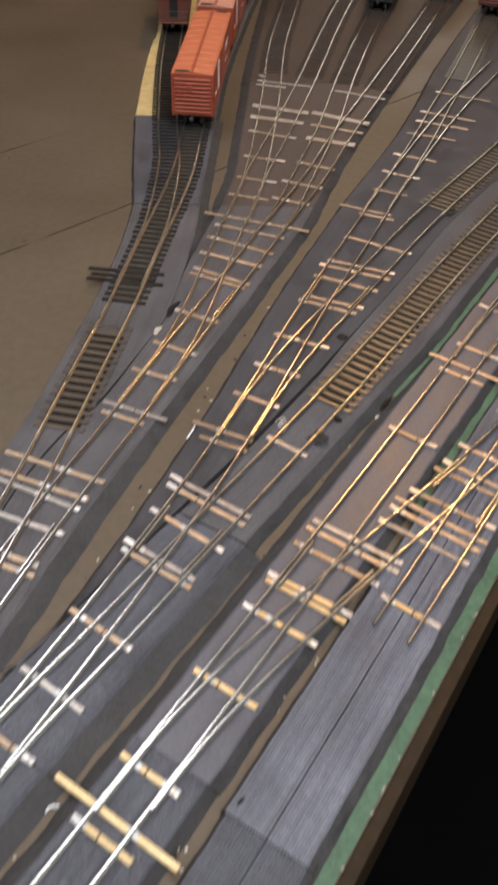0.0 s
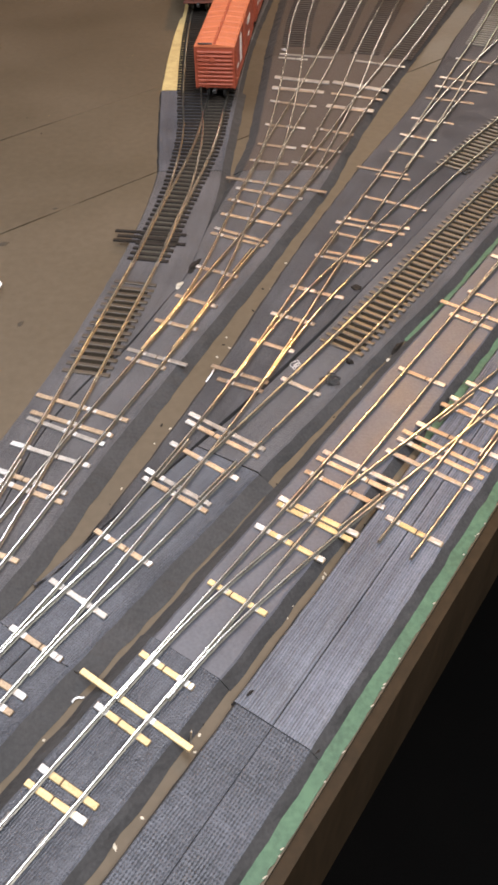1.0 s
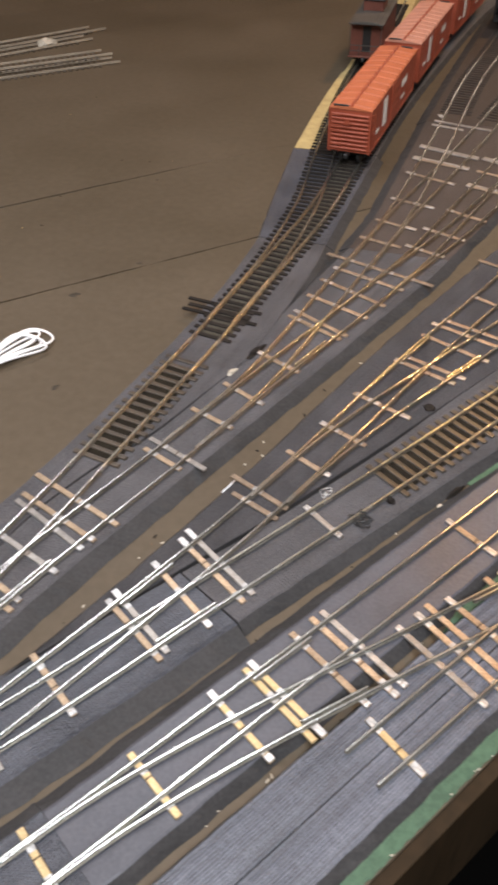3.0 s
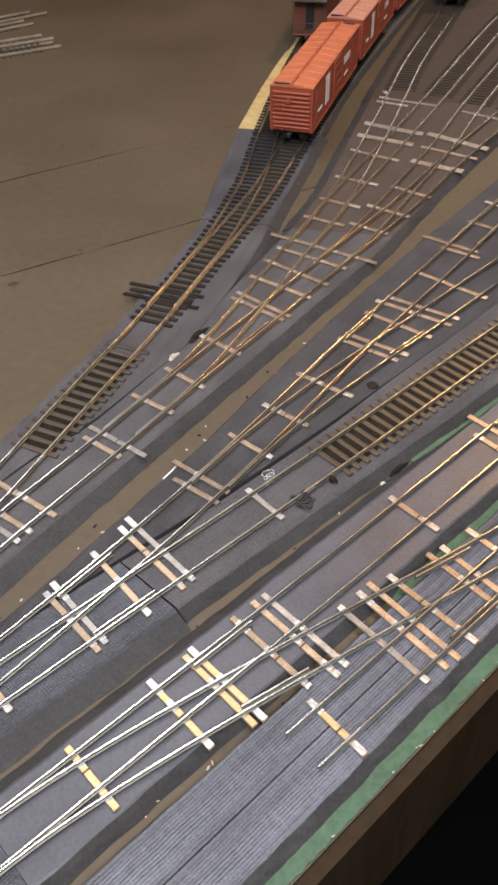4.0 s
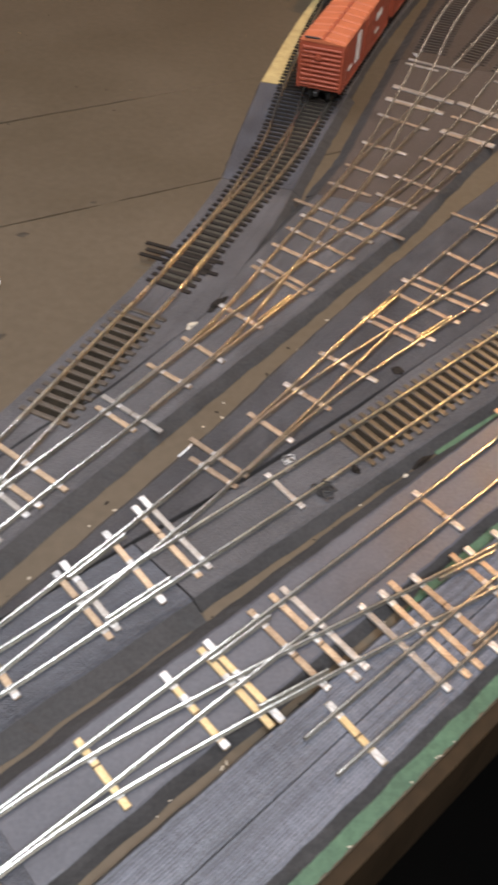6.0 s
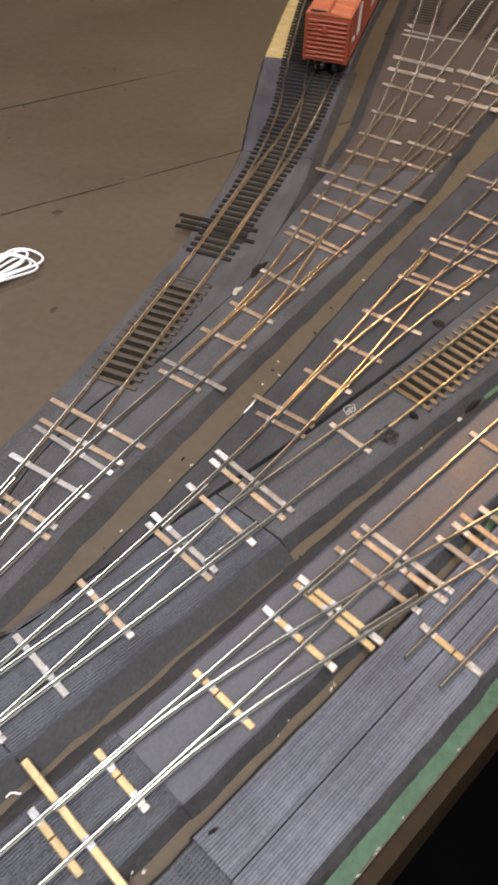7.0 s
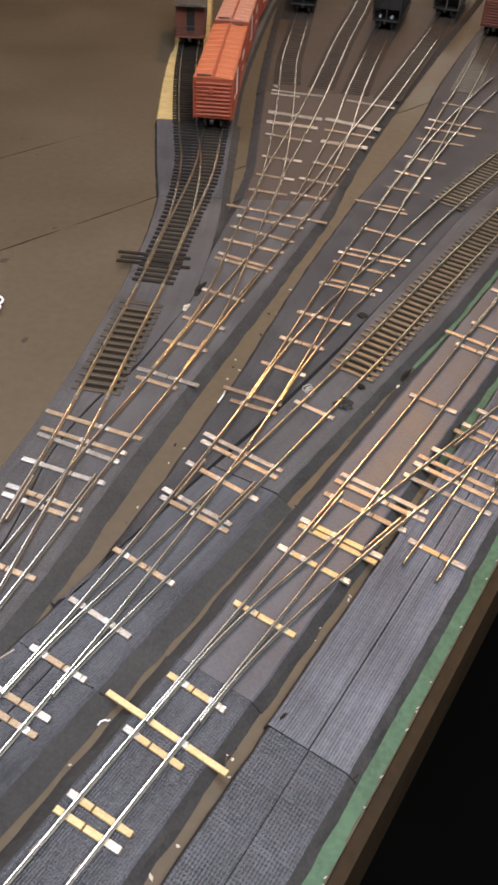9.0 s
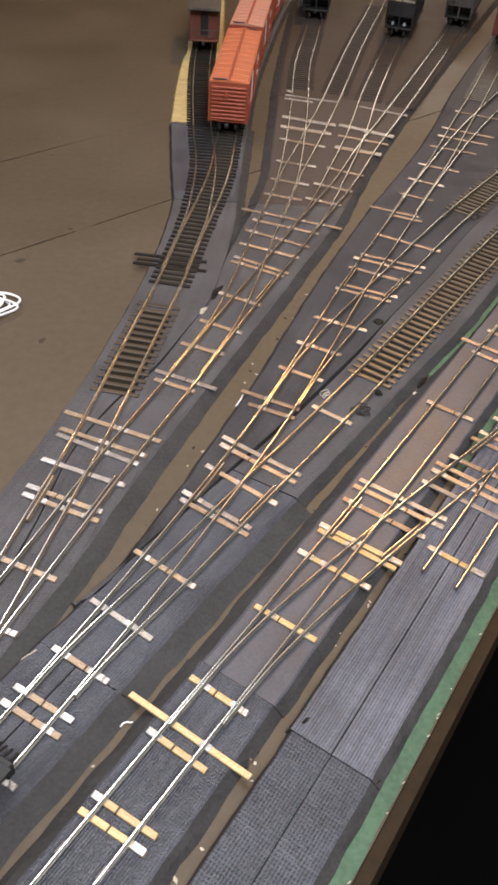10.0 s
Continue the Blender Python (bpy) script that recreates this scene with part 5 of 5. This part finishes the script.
def joiner(owner, route, side, y):
    line = rail_line(route, side)
    i = int(np.argmin(abs(line[:, 1] - y)))
    t = tangents(line)[i]
    bm = bmesh.new()
    box(bm, -0.0011, 0.0011, -0.0026, 0.0026, 0.0001, 0.0007, 0.0002)
    for x in (-0.00085, 0.00085):
        box(bm, x - 0.0002, x + 0.0002, -0.0026, 0.0026, 0.0004, 0.0013, 0.0001)
    bmesh.ops.create_icosphere(bm, subdivisions=1, radius=0.0007, matrix=Matrix.Translation((0.0007 * side, 0.0016, 0.0011)))
    ob = part("rail_joiner", bm, M_TINNED, owner)
    ob.matrix_basis = pose(line[i][0], line[i][1], 0.0002, 0, 0, -math.degrees(math.atan2(t[0], t[1])))


for side in (-1, 1):
    joiner(turnout_b, "B", side, 0.1265 if side < 0 else 0.1175)
    joiner(flex_d, "D1", side, 0.378)
    joiner(flex_d, "D1", side, 0.502)
    joiner(flex_f, "F", side, 0.385)
    joiner(flex_s2, "S2", side, 0.636)
    for owner, name, y in zip(yard, ("D3", "Y2", "Y3", "D2"), (0.9255, 0.9105, 0.9005, 0.8855)):
        joiner(owner, name, side, y)


def feeder(label, x, y, seed, r=0.0005, loops=4, size=0.0045, mat=M_DARKWIRE):
    """A snarl of thin feeder wire pushed against a rail: loops of uneven size, lying and standing."""
    ob = thing("feeder_wire", label, "wire", (x, y, BED_TOP), 0, group="feeder wires")
    rnd = random.Random(seed)
    for k in range(loops):
        at = Vector((rnd.uniform(-0.4, 0.4) * size, rnd.uniform(-0.4, 0.4) * size, r))
        wide, tall, lean, turn = size * rnd.uniform(0.35, 0.8), size * rnd.uniform(0.2, 0.5), rnd.uniform(0.1, 0.55), rnd.uniform(0, 3.1)
        line = []
        for j in range(25):
            a = turn + j * 0.27
            u, v = wide * math.cos(a) * (1 + 0.02 * j), tall * math.sin(a)
            line.append(at + Vector((u * math.cos(turn) - v * math.sin(turn), u * math.sin(turn) + v * math.cos(turn), lean * (v + tall) + 0.0003 * math.sin(3 * a))))
        part("strand", tube(bmesh.new(), line, r * rnd.uniform(0.8, 1.2), 6), mat, ob)


feeder("tangle of black feeder wire beside a rail joint", 0.0455, 0.3770, 1, loops=6, size=0.0062)
feeder("tangle of black feeder wire beside a rail joint", 0.171, 0.637, 2, size=0.005)
feeder("small tangle of bare wire beside a rail joint", 0.0245, 0.3915, 4, r=0.00036, loops=3, size=0.0034, mat=M_SOLDER)
feeder("small loop of bare wire at the end of a yard track", 0.030, 0.918, 9, loops=2, size=0.0045, mat=M_SOLDER)


def crumb(name, label, x, y, z, size, mat, seed):
    bm = bmesh.new()
    bmesh.ops.create_icosphere(bm, subdivisions=2, radius=1.0)
    for v in bm.verts:
        k = 1 + 0.5 * noise.noise(v.co * 1.6 + Vector((seed, 0, 0)))
        v.co = Vector((v.co.x * size[0] * k, v.co.y * size[1] * k, max(-0.3, v.co.z) * size[2] * k))
    ob = part(name, bm, mat)
    ob.matrix_basis = pose(x, y, z + size[2] * 0.3, 0, 0, seed * 37)
    return tagged(ob, label, "scrap", group="scraps")


rnd = random.Random(5)
crumb("scrap", "pale chip of cork beside a rail", -0.0515, 0.4775, BED_TOP, (0.0042, 0.0016, 0.0018), M_CHIP, 1.75)
crumb("scrap", "dark torn scrap of roadbed beside a rail", -0.0430, 0.5010, BED_TOP, (0.0090, 0.0022, 0.0022), M_BLACKTIE, 1.85)
crumb("scrap", "dark scrap of roadbed lying in a slit", 0.068, 0.474, BED_TOP, (0.004, 0.0035, 0.0012), M_BLACKTIE, 3)
crumb("scrap", "small black scrap beside flexible track", 0.0570, 0.3950, BED_TOP, (0.0026, 0.0020, 0.0022), M_BLACKTIE, 4)
crumb("scrap", "dark strip torn from roadbed in a gap", 0.0885, 0.4140, TABLE, (0.0075, 0.0013, 0.0024), M_BLACKTIE, 1.55)
crumb("scrap", "pale crumpled scrap lying on loose track", -0.4540, 1.0450, TABLE + 0.0030, (0.0120, 0.0050, 0.0060), M_CHIP, 1.2)
crumb("glue_bead", "whitish blob of glue at roadbed's foot", 0.0820, 0.4020, TABLE, (0.0020, 0.0016, 0.0014), M_CHIP, 2.3)
crumb("glue_bead", "pale torn edge of glue beside a roadbed", -0.1165, 0.2075, BED_TOP - 0.001, (0.0066, 0.0007, 0.0009), M_CHIP, 1.10)
# table dents, drawn as thin dark patches
for x, y, size, turn in ((-0.187, 0.542, 0.0042, 1.1), (-0.154, 0.443, 0.0030, 2.0), (-0.158, 0.594, 0.0022, 0.4)):
    crumb("paint_smudge", "flat dark spot standing for a dent in the painted table", x, y, TABLE - 0.0001, (size, size * 0.6, 0.0004), M_DENT, turn)
p = edge(0.0435, -0.0445)
crumb("scrap", "small dark scrap at a ribbed roadbed's corner", p.x, p.y, BED_TOP, (0.0021, 0.0006, 0.0007), M_BLACKTIE, 1.2)
p = edge(0.0372, -0.0095)
crumb("scrap", "black torn flake where two roadbeds meet", p.x, p.y, BED_TOP - 0.0026, (0.0030, 0.0006, 0.0005), M_BLACKTIE, 0.9)
# dark flake added where the joint opens into a black hole
p = edge(0.0105, -0.1140)
crumb("scrap", "dark flake standing for the black hole at a roadbed joint", p.x, p.y, BED_TOP - 0.0016, (0.0032, 0.0006, 0.0005), M_BLACKTIE, 3.95)
for k in range(22):
    q = edge(rnd.uniform(-0.02, 0.30), rnd.uniform(-0.0012, -0.0004))
    crumb("paint_chip", "tiny pale chip on a green sheet's torn edge", q.x, q.y, TABLE + 0.0006, (rnd.uniform(0.0004, 0.0012), 0.0003, 0.0004), M_CHIP, 0.9)
rnd = random.Random(12)
for k in range(16):
    x, y = rnd.uniform(-0.34, -0.13), rnd.uniform(0.40, 0.95)
    if x > -0.19 + 0.12 * (y - 0.4):
        x -= 0.08
    r = rnd.uniform(0.0003, 0.0007)
    crumb("scrap", "tiny pale crumb on the painted table" if k % 2 else "tiny dark crumb on the painted table", x, y, TABLE, (r * rnd.uniform(1, 2.5), r, r * 0.6), M_TAN if k % 2 else M_BLACKTIE, k)

# pale chips of glue and cork along the gaps between the strips
rnd = random.Random(21)
for k in range(46):
    if k < 32:
        p = edge(rnd.uniform(-0.06, 0.30), rnd.choice((-0.0545, -0.0515, -0.102, -0.099)) + rnd.uniform(-0.002, 0.002))
    else:
        y = rnd.uniform(0.28, 0.55)
        p = Vector((-0.078 + (y - 0.31) * 0.435 + rnd.uniform(0.008, 0.016), y))
    r = rnd.uniform(0.0003, 0.0007)
    crumb("scrap", "tiny pale chip of glue beside roadbed" if k % 3 else "tiny dark crumb beside roadbed", p.x, p.y, TABLE, (r * rnd.uniform(1, 2.4), r, r * 0.7), M_CHIP if k % 3 else M_BLACKTIE, k)

# dried white glue squeezed out at the foot of the strips
for k, (x, y, long) in enumerate(((0.0250, 0.2360, 0.0035), (0.0180, 0.2250, 0.0030), (0.0120, 0.2170, 0.0024), (-0.0140, 0.2700, 0.0026))):
    crumb("glue_bead", "dried whitish bead of glue at roadbed's foot", x, y, TABLE, (long, 0.0008, 0.0007), M_CHIP, k * 0.03 + 1.51)

# white offcut of wire lying between two roadbeds
ob = part("wire_offcut", tube(bmesh.new(), [(-0.0026, -0.0008, 0), (-0.0014, 0.0005, 0.0003), (0.0003, 0.0008, 0.0004), (0.0016, 0.0004, 0.0002), (0.0025, 0.0007, 0)], 0.0004), M_WIRE)
ob.matrix_basis = pose(-0.074, 0.1775, TABLE + 0.0007, 0, 0, 10)
tagged(ob, "short white wire offcut lying on the table", "wire")
ob = part("wire_offcut", tube(bmesh.new(), [(-0.0058, 0.0004, 0), (-0.003, 0, 0.0004), (0.001, -0.0003, 0.0006), (0.0058, 0.0002, 0.0003)], 0.00055), M_WIRE)
ob.matrix_basis = pose(-0.0270, 0.3885, TABLE + 0.0006, 0, 0, 70)
tagged(ob, "short straight white wire offcut beside a tie's end", "wire")
